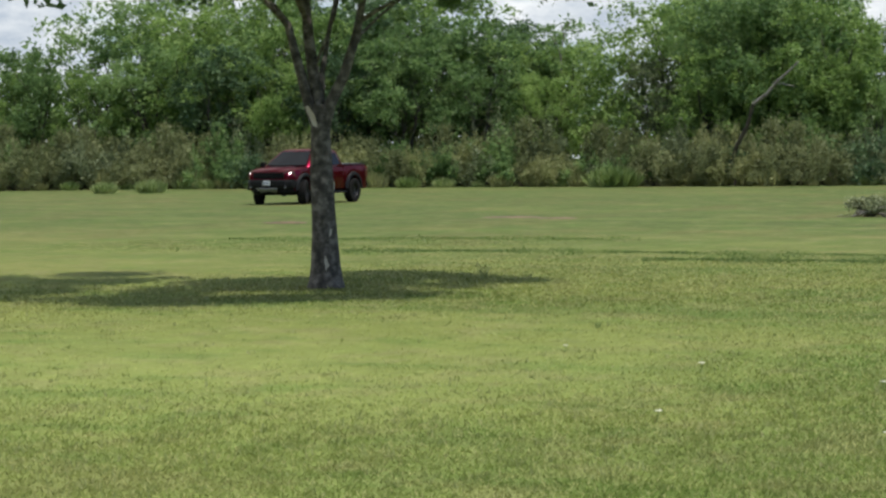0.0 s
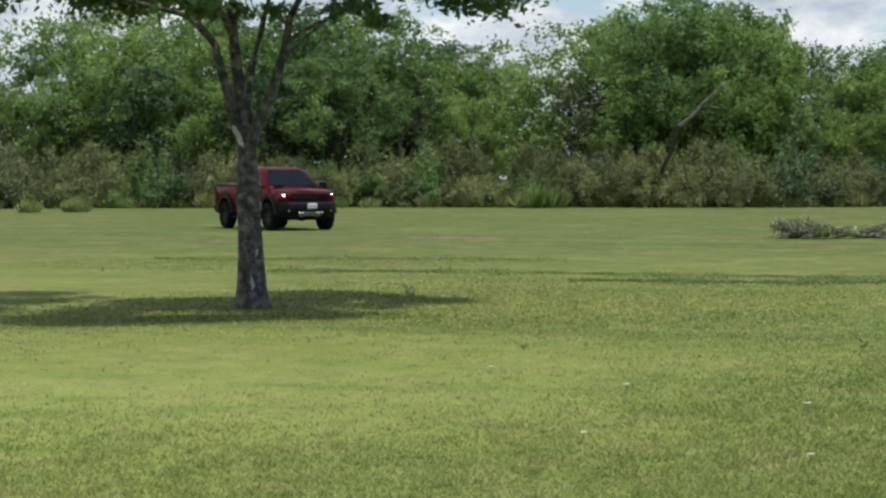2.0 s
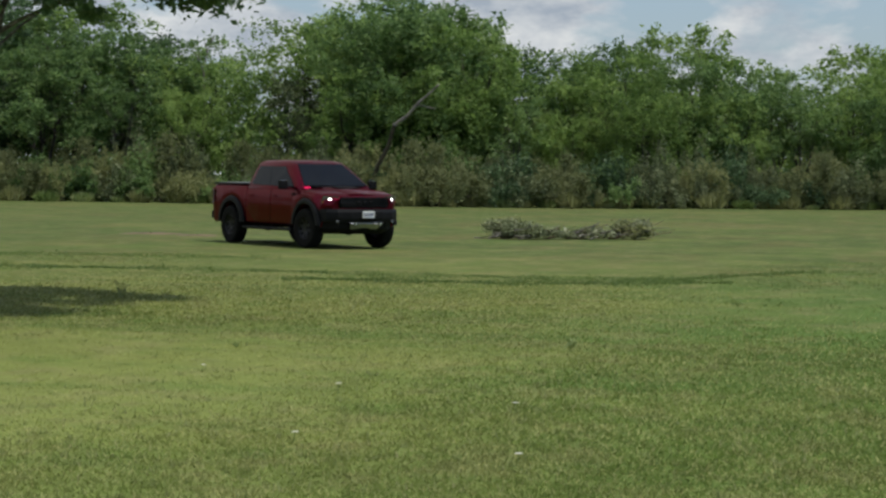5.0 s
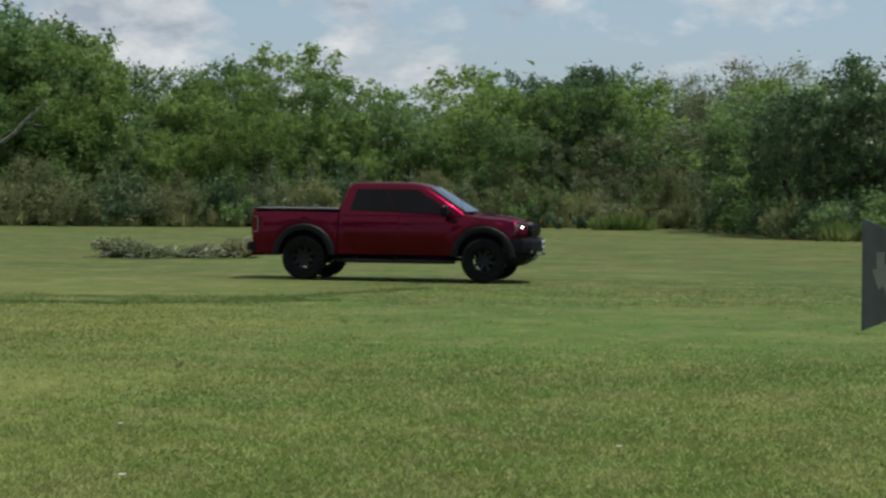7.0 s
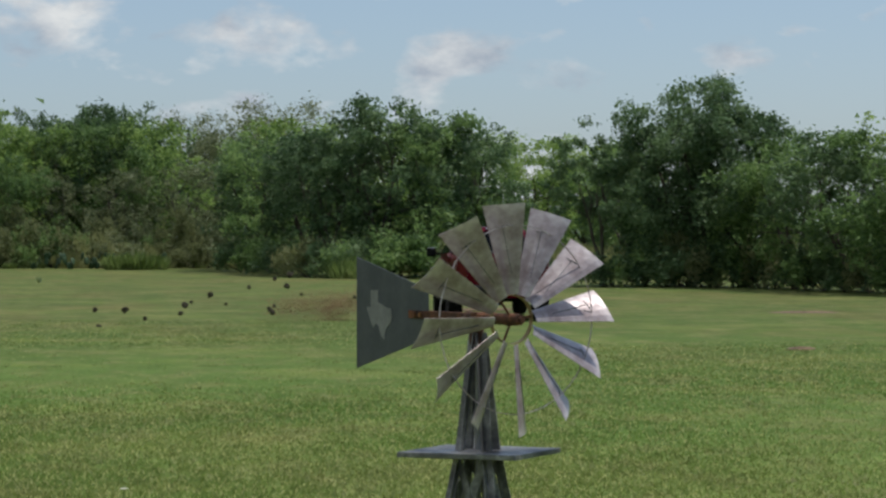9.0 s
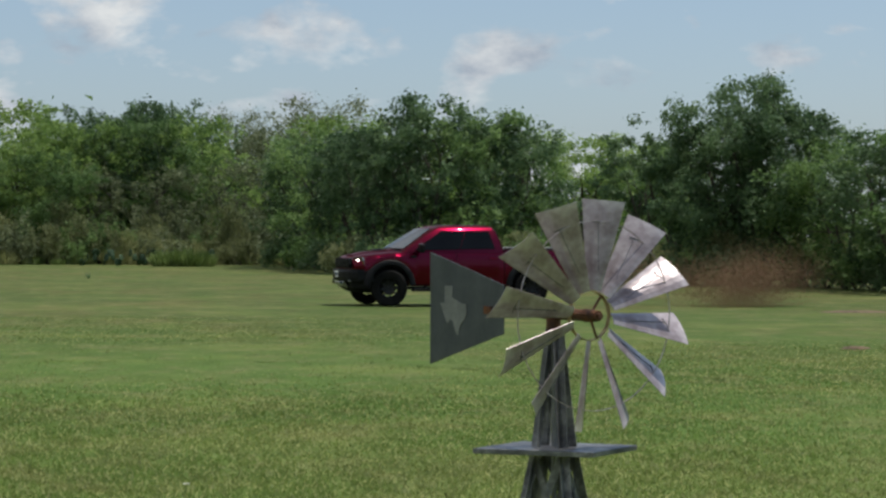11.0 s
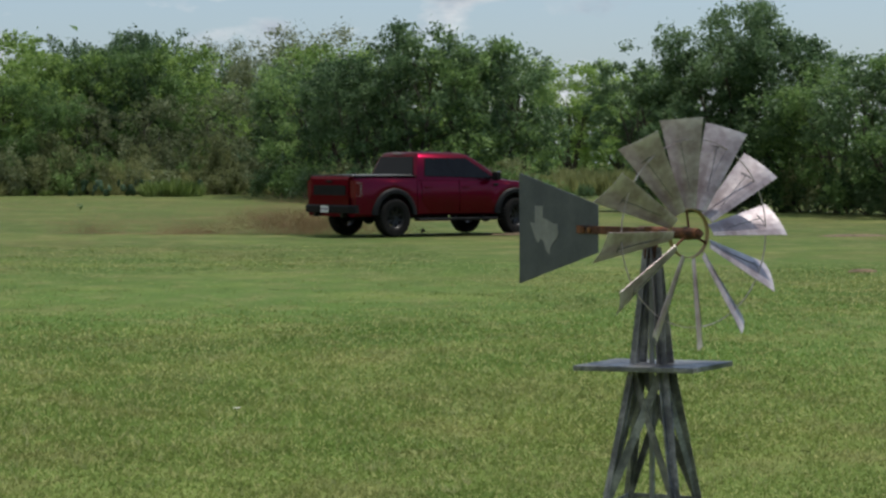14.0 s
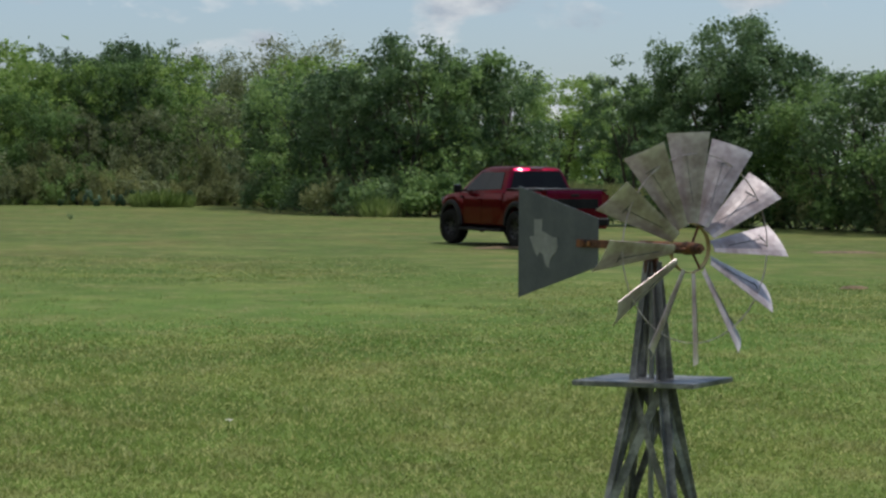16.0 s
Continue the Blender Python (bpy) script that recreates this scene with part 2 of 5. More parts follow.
# ---- ground ----
def ground_material(name, blades=False):
    """The lawn: straw-yellow to one side, greener to the other, paler close by, darker with brown patches far off, with
    streaks left by mowing.
    """
    m = bpy.data.materials.new(name)
    m.use_nodes = True
    n, l = m.node_tree.nodes, m.node_tree.links
    b = n["Principled BSDF"]
    tc = n.new("ShaderNodeTexCoord")

    def noisy(scale, stretch=(1, 1, 1), detail=4.0, rough=0.55):
        mp = n.new("ShaderNodeMapping")
        mp.inputs["Scale"].default_value = stretch
        t = n.new("ShaderNodeTexNoise")
        t.inputs["Scale"].default_value, t.inputs["Detail"].default_value, t.inputs["Roughness"].default_value = scale, detail, rough
        l.new(tc.outputs["Object"], mp.inputs[0])
        l.new(mp.outputs[0], t.inputs["Vector"])
        return t.outputs[0]

    def maths(op, a, c):
        x = n.new("ShaderNodeMath")
        x.operation = op
        for s, v in zip(x.inputs, (a, c)):
            if isinstance(v, float):
                s.default_value = v
            else:
                l.new(v, s)
        return x.outputs[0]

    def ramp_of(fac, p0, p1):
        r = n.new("ShaderNodeMapRange")
        r.interpolation_type = "SMOOTHSTEP"
        r.inputs[1].default_value, r.inputs[2].default_value = p0, p1
        l.new(fac, r.inputs[0])
        return r.outputs[0]

    def mixed(fac, a, c):
        x = n.new("ShaderNodeMix")
        x.data_type = "RGBA"
        l.new(fac, x.inputs[0])
        for s, v in ((x.inputs[6], a), (x.inputs[7], c)):
            if isinstance(v, tuple):
                s.default_value = (*v, 1)
            else:
                l.new(v, s)
        return x.outputs[2]

    sep = n.new("ShaderNodeSeparateXYZ")
    l.new(tc.outputs["Object"], sep.inputs[0])
    wander = maths("MULTIPLY", maths("SUBTRACT", noisy(0.11), 0.5), 16.0)
    side = ramp_of(maths("ADD", sep.outputs[0], wander), -8.0, -1.5)
    far = ramp_of(maths("ADD", sep.outputs[1], wander), 18.0, 54.0)
    col = mixed(side, (0.146, 0.172, 0.044), (0.081, 0.138, 0.030))
    col = mixed(far, col, (0.064, 0.091, 0.026))
    straw = maths("MULTIPLY", ramp_of(noisy(0.42, (0.7, 1.0, 1)), 0.46, 0.68), 0.34)
    col = mixed(straw, col, (0.200, 0.212, 0.064))
    stripe = maths("MULTIPLY", ramp_of(noisy(0.30, (0.2, 1.0, 1), 7.0, 0.65), 0.48, 0.64), 0.45)
    col = mixed(stripe, col, (0.064, 0.106, 0.023))
    dry = maths("MULTIPLY", ramp_of(noisy(0.09, (0.6, 1.0, 1), 3.0), 0.50, 0.68), 0.28)
    col = mixed(dry, col, (0.165, 0.140, 0.058))
    bare = maths("MULTIPLY", maths("MULTIPLY", ramp_of(noisy(0.32, (1.0, 0.45, 1), 6.0, 0.62), 0.48, 0.62), 0.34), far)
    col = mixed(bare, col, (0.128, 0.098, 0.042))
    tan = maths("MULTIPLY", ramp_of(noisy(1.3, (1, 0.8, 1), 7.0, 0.68), 0.48, 0.62), 0.36)
    lush = maths("MULTIPLY", ramp_of(noisy(0.9, (0.8, 1.2, 1), 7.0, 0.68), 0.50, 0.64), 0.50)
    # lighter yellow-green over the nearest twenty metres or so
    near_pale = maths("MULTIPLY", ramp_of(maths("ADD", sep.outputs[1], wander), 21.0, 11.0), maths("SUBTRACT", 0.75, maths("MULTIPLY", side, 0.36)))
    col = mixed(near_pale, col, (0.182, 0.218, 0.060))
    col = mixed(tan, col, (0.196, 0.180, 0.080))
    col = mixed(lush, col, (0.078, 0.132, 0.026))
    fine = n.new("ShaderNodeMix")
    fine.data_type, fine.blend_type = "RGBA", "MULTIPLY"
    fine.inputs[0].default_value = 1.0
    l.new(col, fine.inputs[6])
    grain = maths("ADD", maths("MULTIPLY", noisy(9.0, (1, 0.7, 1), 7.0, 0.75), 0.90), 0.58)
    if blades:
        geo = n.new("ShaderNodeNewGeometry")
        pale = ramp_of(geo.outputs["Random Per Island"], 0.80, 0.84)
        l.new(mixed(maths("MULTIPLY", pale, 0.8), col, (0.300, 0.300, 0.135)), fine.inputs[6])
        grain = maths("ADD", maths("MULTIPLY", geo.outputs["Random Per Island"], 0.75), 0.80)
    clump = maths("ADD", maths("MULTIPLY", ramp_of(noisy(2.6, (1, 0.6, 1), 5.0, 0.65), 0.3, 0.7), 0.20), 0.90)
    l.new(maths("MULTIPLY", grain, clump), fine.inputs[7])
    col = fine.outputs[2]
    l.new(col, b.inputs["Base Color"])
    b.inputs["Roughness"].default_value, b.inputs["Specular IOR Level"].default_value = 0.9, 0.1
    if blades:
        t = n.new("ShaderNodeBsdfTranslucent")
        mx = n.new("ShaderNodeMixShader")
        mx.inputs[0].default_value = 0.6
        l.new(col, t.inputs[0])
        l.new(b.outputs[0], mx.inputs[1])
        l.new(t.outputs[0], mx.inputs[2])
        l.new(mx.outputs[0], n["Material Output"].inputs[0])
    else:
        bp = n.new("ShaderNodeBump")
        bp.inputs["Strength"].default_value, bp.inputs["Distance"].default_value = 0.4, 0.04
        l.new(noisy(14.0, (1, 1, 1), 6.0, 0.7), bp.inputs["Height"])
        l.new(bp.outputs[0], b.inputs["Normal"])
    return m


LAWN = ground_material("mown_lawn")
GRASS_BLADE = ground_material("grass_blade", True)


def build_ground():
    xs = np.concatenate([[-4000, -1500, -600, -250], np.arange(-120, 81, 2.0), [160, 400, 1200, 4000]])
    ys = np.concatenate([[-4000, -1200, -300, -80, -20], np.arange(0, 171, 2.0), [260, 500, 1200, 4000]])
    gx, gy = np.meshgrid(xs, ys)
    gz = ground_z(gx, gy) + 0.02 * np.sin(gx * 0.31 + 1.3) * np.sin(gy * 0.27) * ((gy > 12) & (gy < 150))
    v = np.stack([gx, gy, gz], -1).reshape(-1, 3)
    w = len(xs)
    i = (np.arange(len(ys) - 1)[:, None] * w + np.arange(w - 1)[None, :]).ravel()
    f = np.stack([i, i + 1, i + 1 + w, i + w], 1)
    ob = quick_mesh("ground", v, f, LAWN, smooth=True)
    return tagged(ob, "mown green and yellow lawn field with faint tracks", "lawn", kind="structure")


ground = build_ground()


# ---- trees and brush ----
def leaf_cloud(rng, blobs, count, size, droop=0.2, upright=0.0, diamond=False, ragged=0.22):
    """Many small leaves in uneven blobs: (x, y, z, rx, ry, rz) each. upright: how far they stand up like blades."""
    blobs = np.array(blobs, dtype=float)
    w = (blobs[:, 3] * blobs[:, 4] * blobs[:, 5]) ** 0.66
    pick = rng.choice(len(blobs), count, p=w / w.sum())
    d = rng.normal(size=(count, 3))
    d /= np.linalg.norm(d, axis=1)[:, None]
    rad = rng.uniform(0.2, 1.0, count) ** 0.55
    rad *= 1 + ragged * rng.normal(size=count)
    c = blobs[pick, :3] + d * rad[:, None] * blobs[pick, 3:6]
    nrm = rng.normal(size=(count, 3)) * 0.7 + d * 0.45 + (0, 0, 0.3 * (1 - upright))
    nrm /= np.linalg.norm(nrm, axis=1)[:, None]
    t = np.cross(nrm, rng.normal(size=(count, 3)))
    if upright:
        t = t * (1 - upright) + np.stack([rng.normal(size=count) * 0.3, rng.normal(size=count) * 0.3, np.ones(count)], 1) * upright
    t /= np.linalg.norm(t, axis=1)[:, None] + 1e-9
    u = np.cross(nrm, t)
    u /= np.linalg.norm(u, axis=1)[:, None] + 1e-9
    s = size * rng.uniform(0.55, 1.4, count)[:, None]
    a = rng.uniform(0.35, 0.65, count)[:, None] * (1 - 0.4 * upright)
    if diamond:
        v = np.stack([c - t * s, c + u * s * a, c + t * s - (0, 0, droop * size), c - u * s * a], 1).reshape(-1, 3)
        return v, np.arange(count * 4).reshape(-1, 4)
    v = np.stack([c - t * s * 0.8 - u * s * a, c - t * s * 0.6 + u * s * a, c + t * s - (0, 0, droop * size * (1 - upright))], 1).reshape(-1, 3)
    return v, np.arange(count * 3).reshape(-1, 3)


def limb(bm, rng, a, b, r0, r1, bend=0.15, seg=7, steps=4):
    """A tapered, slightly crooked branch from a to b."""
    a, b = Vector(a), Vector(b)
    q = (b - a).to_track_quat("Z", "Y")
    off = [Vector((0, 0, 0))] + [Vector(rng.normal(size=3)) * bend * (b - a).length * 0.25 for _ in range(steps - 1)] + [Vector((0, 0, 0))]
    rings = []
    for k in range(steps + 1):
        s = k / steps
        c = a.lerp(b, s) + off[k]
        r = r0 + (r1 - r0) * s
        rings.append([c + q @ Vector((r * math.cos(2 * math.pi * i / seg), r * math.sin(2 * math.pi * i / seg), 0)) for i in range(seg)])
    return loft(bm, rings)


def make_tree(seed, height, spread, material, label, leaves=2600, size=0.16, bare=0.26, name="tree", bark=None, clump=34, lean=0.0, top_share=0.97, puff=1.0, forks=4):
    """A tree that forks low into arching limbs, with a broken crown of many small sprays, standing at the origin."""
    rng = np.random.default_rng(seed)
    root = thing(name, label, "tree")
    bm = bmesh.new()
    r = 0.015 * height + 0.03
    fork = Vector((lean * height * 0.15, rng.normal() * 0.1, height * rng.uniform(0.10, 0.16)))
    limb(bm, rng, (0, 0, -0.15), fork, r * 1.15, r * 0.9, 0.08, 8, 3)
    mains = []
    for k in range(forks):
        an = 2 * math.pi * (k + rng.uniform(-0.25, 0.25)) / forks
        out = spread * rng.uniform(0.30, 0.55)
        elbow = Vector((math.cos(an) * out * 0.45 + lean * height * 0.4, math.sin(an) * out * 0.45, height * rng.uniform(0.32, 0.42)))
        tip = Vector((math.cos(an) * out + lean * height * 0.8, math.sin(an) * out, height * rng.uniform(0.62, 0.80)))
        limb(bm, rng, fork, elbow, r * 0.62, r * 0.42, 0.14, 7, 3)
        limb(bm, rng, elbow, tip, r * 0.42, r * 0.12, 0.14, 6, 3)
        mains.append((elbow, tip))
    blobs = []
    for k in range(clump):
        an = rng.uniform(0, 2 * math.pi)
        up = rng.uniform(bare, top_share - 0.05)
        wide = spread * math.sqrt(max(0.05, 1 - ((up - 0.50) / 0.52) ** 2)) * rng.uniform(0.35, 1.0)
        c = Vector((math.cos(an) * wide + lean * height * up, math.sin(an) * wide, height * up))
        if k % 2 == 0:
            elbow, tip = mains[k % forks]
            a = elbow.lerp(tip, rng.uniform(0.0, 0.8))
            if a.z > c.z:
                a = elbow
            limb(bm, rng, a, c, r * 0.22, r * 0.05, 0.22, 5, 3)
        big = spread * 0.24 * puff
        for j in range(6):
            o = Vector(rng.normal(size=3)) * big * 0.66
            s = spread * rng.uniform(0.07, 0.15) * puff
            blobs.append((c.x + o.x, c.y + o.y, min(c.z + o.z, height * rng.uniform(0.93, 0.985)), s * 1.15, s * 1.15, s * rng.uniform(0.75, 1.25)))
    part("trunk", bm, bark or BARK_DARK, root, smooth=True)
    v, f = leaf_cloud(rng, blobs, leaves, size, ragged=0.34)
    v[:, 2] = np.maximum(v[:, 2], 0.02)
    quick_mesh("crown", v, f, material, root)
    return root


def make_shrub(seed, height, spread, material, label, leaves=900, size=0.10, name="shrub", upright=0.0):
    """A low bush, leafy to the ground, of many uneven plumes on short stems."""
    rng = np.random.default_rng(seed)
    root = thing(name, label, "shrub")
    bm = bmesh.new()
    blobs = []
    for k in range(28):
        an, rr = rng.uniform(0, 2 * math.pi), spread * math.sqrt(rng.uniform(0.0, 1.0)) * 0.95
        top = height * (1 - 0.45 * (rr / spread) ** 2) * rng.uniform(0.62, 1.0)
        c = (math.cos(an) * rr, math.sin(an) * rr, top * rng.uniform(0.30, 0.86))
        s = spread * rng.uniform(0.12, 0.26)
        blobs.append((*c, s, s, min(c[2], top - c[2] + 0.12) * rng.uniform(0.7, 1.1)))
        if k % 4 == 0:
            limb(bm, rng, (c[0] * 0.01, c[1] * 0.01, -0.05), c, 0.028, 0.008, 0.15, 5, 2)
    part("stem", bm, BARK_DARK, root)
    v, f = leaf_cloud(rng, blobs, leaves, size, upright=upright, ragged=0.34)
    v[:, 2] = np.maximum(v[:, 2], 0.01)
    quick_mesh("foliage", v, f, material, root)
    return root


def make_grass_clump(seed, height, spread, material, label, blades=330, width=0.042, name="tall_grass"):
    """A clump of upright dry blades with feathery heads."""
    rng = np.random.default_rng(seed)
    an, rr = rng.uniform(0, 2 * math.pi, blades), spread * np.sqrt(rng.uniform(0, 1, blades))
    base = np.stack([np.cos(an) * rr, np.sin(an) * rr, np.zeros(blades)], 1)
    h = height * rng.uniform(0.45, 1.0, blades) * (1 - 0.35 * (rr / spread) ** 2)
    tip = base + np.stack([np.cos(an) * rr * 0.35 + rng.normal(size=blades) * 0.12 * height, np.sin(an) * rr * 0.35 + rng.normal(size=blades) * 0.12 * height, h], 1)
    side = rng.normal(size=(blades, 3)) * (1, 1, 0)
    side /= np.linalg.norm(side, axis=1)[:, None]
    w = width * rng.uniform(0.6, 1.6, blades)[:, None]
    mid = base * 0.35 + tip * 0.65
    v = np.stack([base - side * w * 0.5, base + side * w * 0.5, mid + side * w, tip, mid - side * w], 1).reshape(-1, 3)
    f = np.arange(blades * 5).reshape(-1, 5)
    root = thing(name, label, "tall grass")
    quick_mesh("blades", v, f, material, root)
    return root


def place(ob, x, y, turn=0.0, s=1.0, sz=None):
    """A copy of a plant, standing on the ground, at its own size."""
    c = copy_thing(ob, pose(x, y, float(ground_z(x, y)), 0, 0, turn))
    c.scale = (s, s, sz or s)
    return c


def stand(ob, k):
    """Sets the first of a kind aside, until its copies are placed."""
    ob.matrix_basis = pose(0, -60 - 8 * k, 0)
    return ob


TREES = [
    stand(make_tree(11, 9.0, 3.6, LEAF_MID, "mesquite tree with a broad mid-green crown", 9000, 0.122), 0),
    stand(make_tree(12, 9.0, 3.2, LEAF_BRIGHT, "leafy tree with a bright yellow-green crown", 9000, 0.122), 1),
    stand(make_tree(13, 9.0, 3.4, LEAF_DARK, "dense dark green oak tree", 9500, 0.128, clump=38), 2),
    stand(make_tree(14, 9.0, 3.0, LEAF_MID, "slender open mid-green tree with forked trunk", 6500, 0.116, bare=0.42, forks=3), 3),
    stand(make_tree(15, 9.0, 3.8, LEAF_BRIGHT, "wide spreading bright green tree", 9800, 0.122, bare=0.24, clump=42, forks=5), 4),
    stand(make_tree(16, 9.0, 2.8, LEAF_GREY, "thin grey-green tree with an airy crown", 5600, 0.112, bare=0.36), 5),
]
SHRUBS = [
    stand(make_shrub(21, 2.2, 1.5, LEAF_BRUSH, "olive brown thorny brush at the field's edge", 2900, 0.082, upright=0.4), 6),
    stand(make_shrub(22, 2.2, 1.5, LEAF_MID, "mid-green leafy shrub at the field's edge", 2400, 0.088), 7),
    stand(make_shrub(23, 2.2, 1.4, LEAF_GREY, "grey-green sage-like shrub at the field's edge", 2700, 0.082, upright=0.4), 8),
    stand(make_shrub(25, 2.2, 1.6, LEAF_TAN, "tan feathery brush at the field's edge", 3000, 0.082, upright=0.5), 12),
    stand(make_shrub(24, 2.2, 1.5, LEAF_DARK, "dark green dense shrub at the field's edge", 2400, 0.088), 9),
]
GRASSES = [
    stand(make_grass_clump(31, 1.7, 0.9, LEAF_TAN, "tan dry tall grass clump with feathery heads"), 10),
    stand(make_grass_clump(32, 1.2, 0.9, LEAF_YELLOW, "yellow-green tall grass clump"), 11),
]

# line of the wood's edge, and the height of its skyline by bearing
EDGE = [(-100, 88), (-69, 101), (-40, 109), (-27, 107), (-6, 119), (9, 123), (14.5, 112), (17, 104)]
SKYLINE = [(-45, 9), (-35.1, 8), (-34.2, 9.8), (-33.6, 10.8), (-31.3, 12.0), (-28, 12.4), (-24, 12.2), (-22.2, 10.8), (-20.2, 10.1), (-19.4, 10.2), (-17.8, 10.4), (-17.3, 11.3), (-15.8, 12.0), (-14.1, 11.7), (-12.7, 10.5), (-12, 9.0), (-9.9, 8.2), (-9.2, 9.8), (-7.2, 10.4), (-6.3, 9.4), (-5, 9.4), (-3.1, 9.9), (-2.1, 9.5), (-0.4, 9.7), (1, 9.8), (4, 9.7), (6, 8.6), (7, 7.8), (12, 7.2)]


def along_edge(step, back, rng, jitter=1.0):
    """Points at even steps along the wood's edge, set back from it."""
    pts = [Vector((x, y, 0)) for x, y in EDGE]
    for a, b in zip(pts, pts[1:]):
        d = (b - a).length
        n = Vector((-(b - a).y, (b - a).x, 0)).normalized()
        s = rng.uniform(0, step)
        while s < d:
            p = a.lerp(b, s / d) + n * (back + rng.normal() * 0.5 * jitter)
            if math.degrees(math.atan2(p.x, p.y)) < 9.0:
                yield p.x, p.y
            s += step * rng.uniform(0.75, 1.3)


def skyline(x, y):
    return float(np.interp(math.degrees(math.atan2(x, y)), [a for a, _ in SKYLINE], [h for _, h in SKYLINE]))


def build_wood():
    rng = np.random.default_rng(5)
    for back, step, share, kinds in ((5.8, 3.6, 0.66, (0, 2, 3, 5, 1, 4)), (9.2, 3.3, 0.89, (0, 1, 4, 3, 1, 0)), (13.6, 3.5, 1.02, (1, 4, 0, 2, 1, 4))):
        for x, y in along_edge(step, back, rng, 1.6):
            h = skyline(x, y) * share * rng.uniform(0.90, 1.05)
            k = kinds[rng.integers(len(kinds))]
            if k == 2 and -20 < math.degrees(math.atan2(x, y)) < -2:
                k = 4
            place(TREES[k], x, y, rng.uniform(0, 360), h / 9.0 * rng.uniform(0.95, 1.2), h / 9.0)
    for back, step in ((0.8, 1.5), (2.1, 1.7), (3.6, 2.2), (8.5, 4.0)):
        for x, y in along_edge(step, back, rng, 0.9):
            bearing = math.degrees(math.atan2(x, y))
            if bearing < -24 and rng.random() < 0.12:
                place(GRASSES[0], x, y, rng.uniform(0, 360), rng.uniform(0.9, 1.25))
                continue
            k = rng.choice(5, p=(0.44, 0.12, 0.18, 0.21, 0.05) if bearing < -14 else (0.30, 0.22, 0.28, 0.04, 0.16) if bearing < -4 else (0.46, 0.15, 0.24, 0.09, 0.06))
            tall = float(np.interp(bearing, (-30, -16, -12, 0, 6), (1.8, 1.65, 1.4, 1.7, 1.3))) * (0.66 if back < 1 else 1.0)
            place(SHRUBS[k], x, y, rng.uniform(0, 360), rng.uniform(0.9, 1.4), rng.uniform(0.75, 1.25) * tall)
    for x, y in along_edge(1.5, -0.1, rng, 0.5):
        k = 0 if rng.random() < 0.6 else 1
        place(GRASSES[k], x, y, rng.uniform(0, 360), rng.uniform(0.3, 0.7))


build_wood()


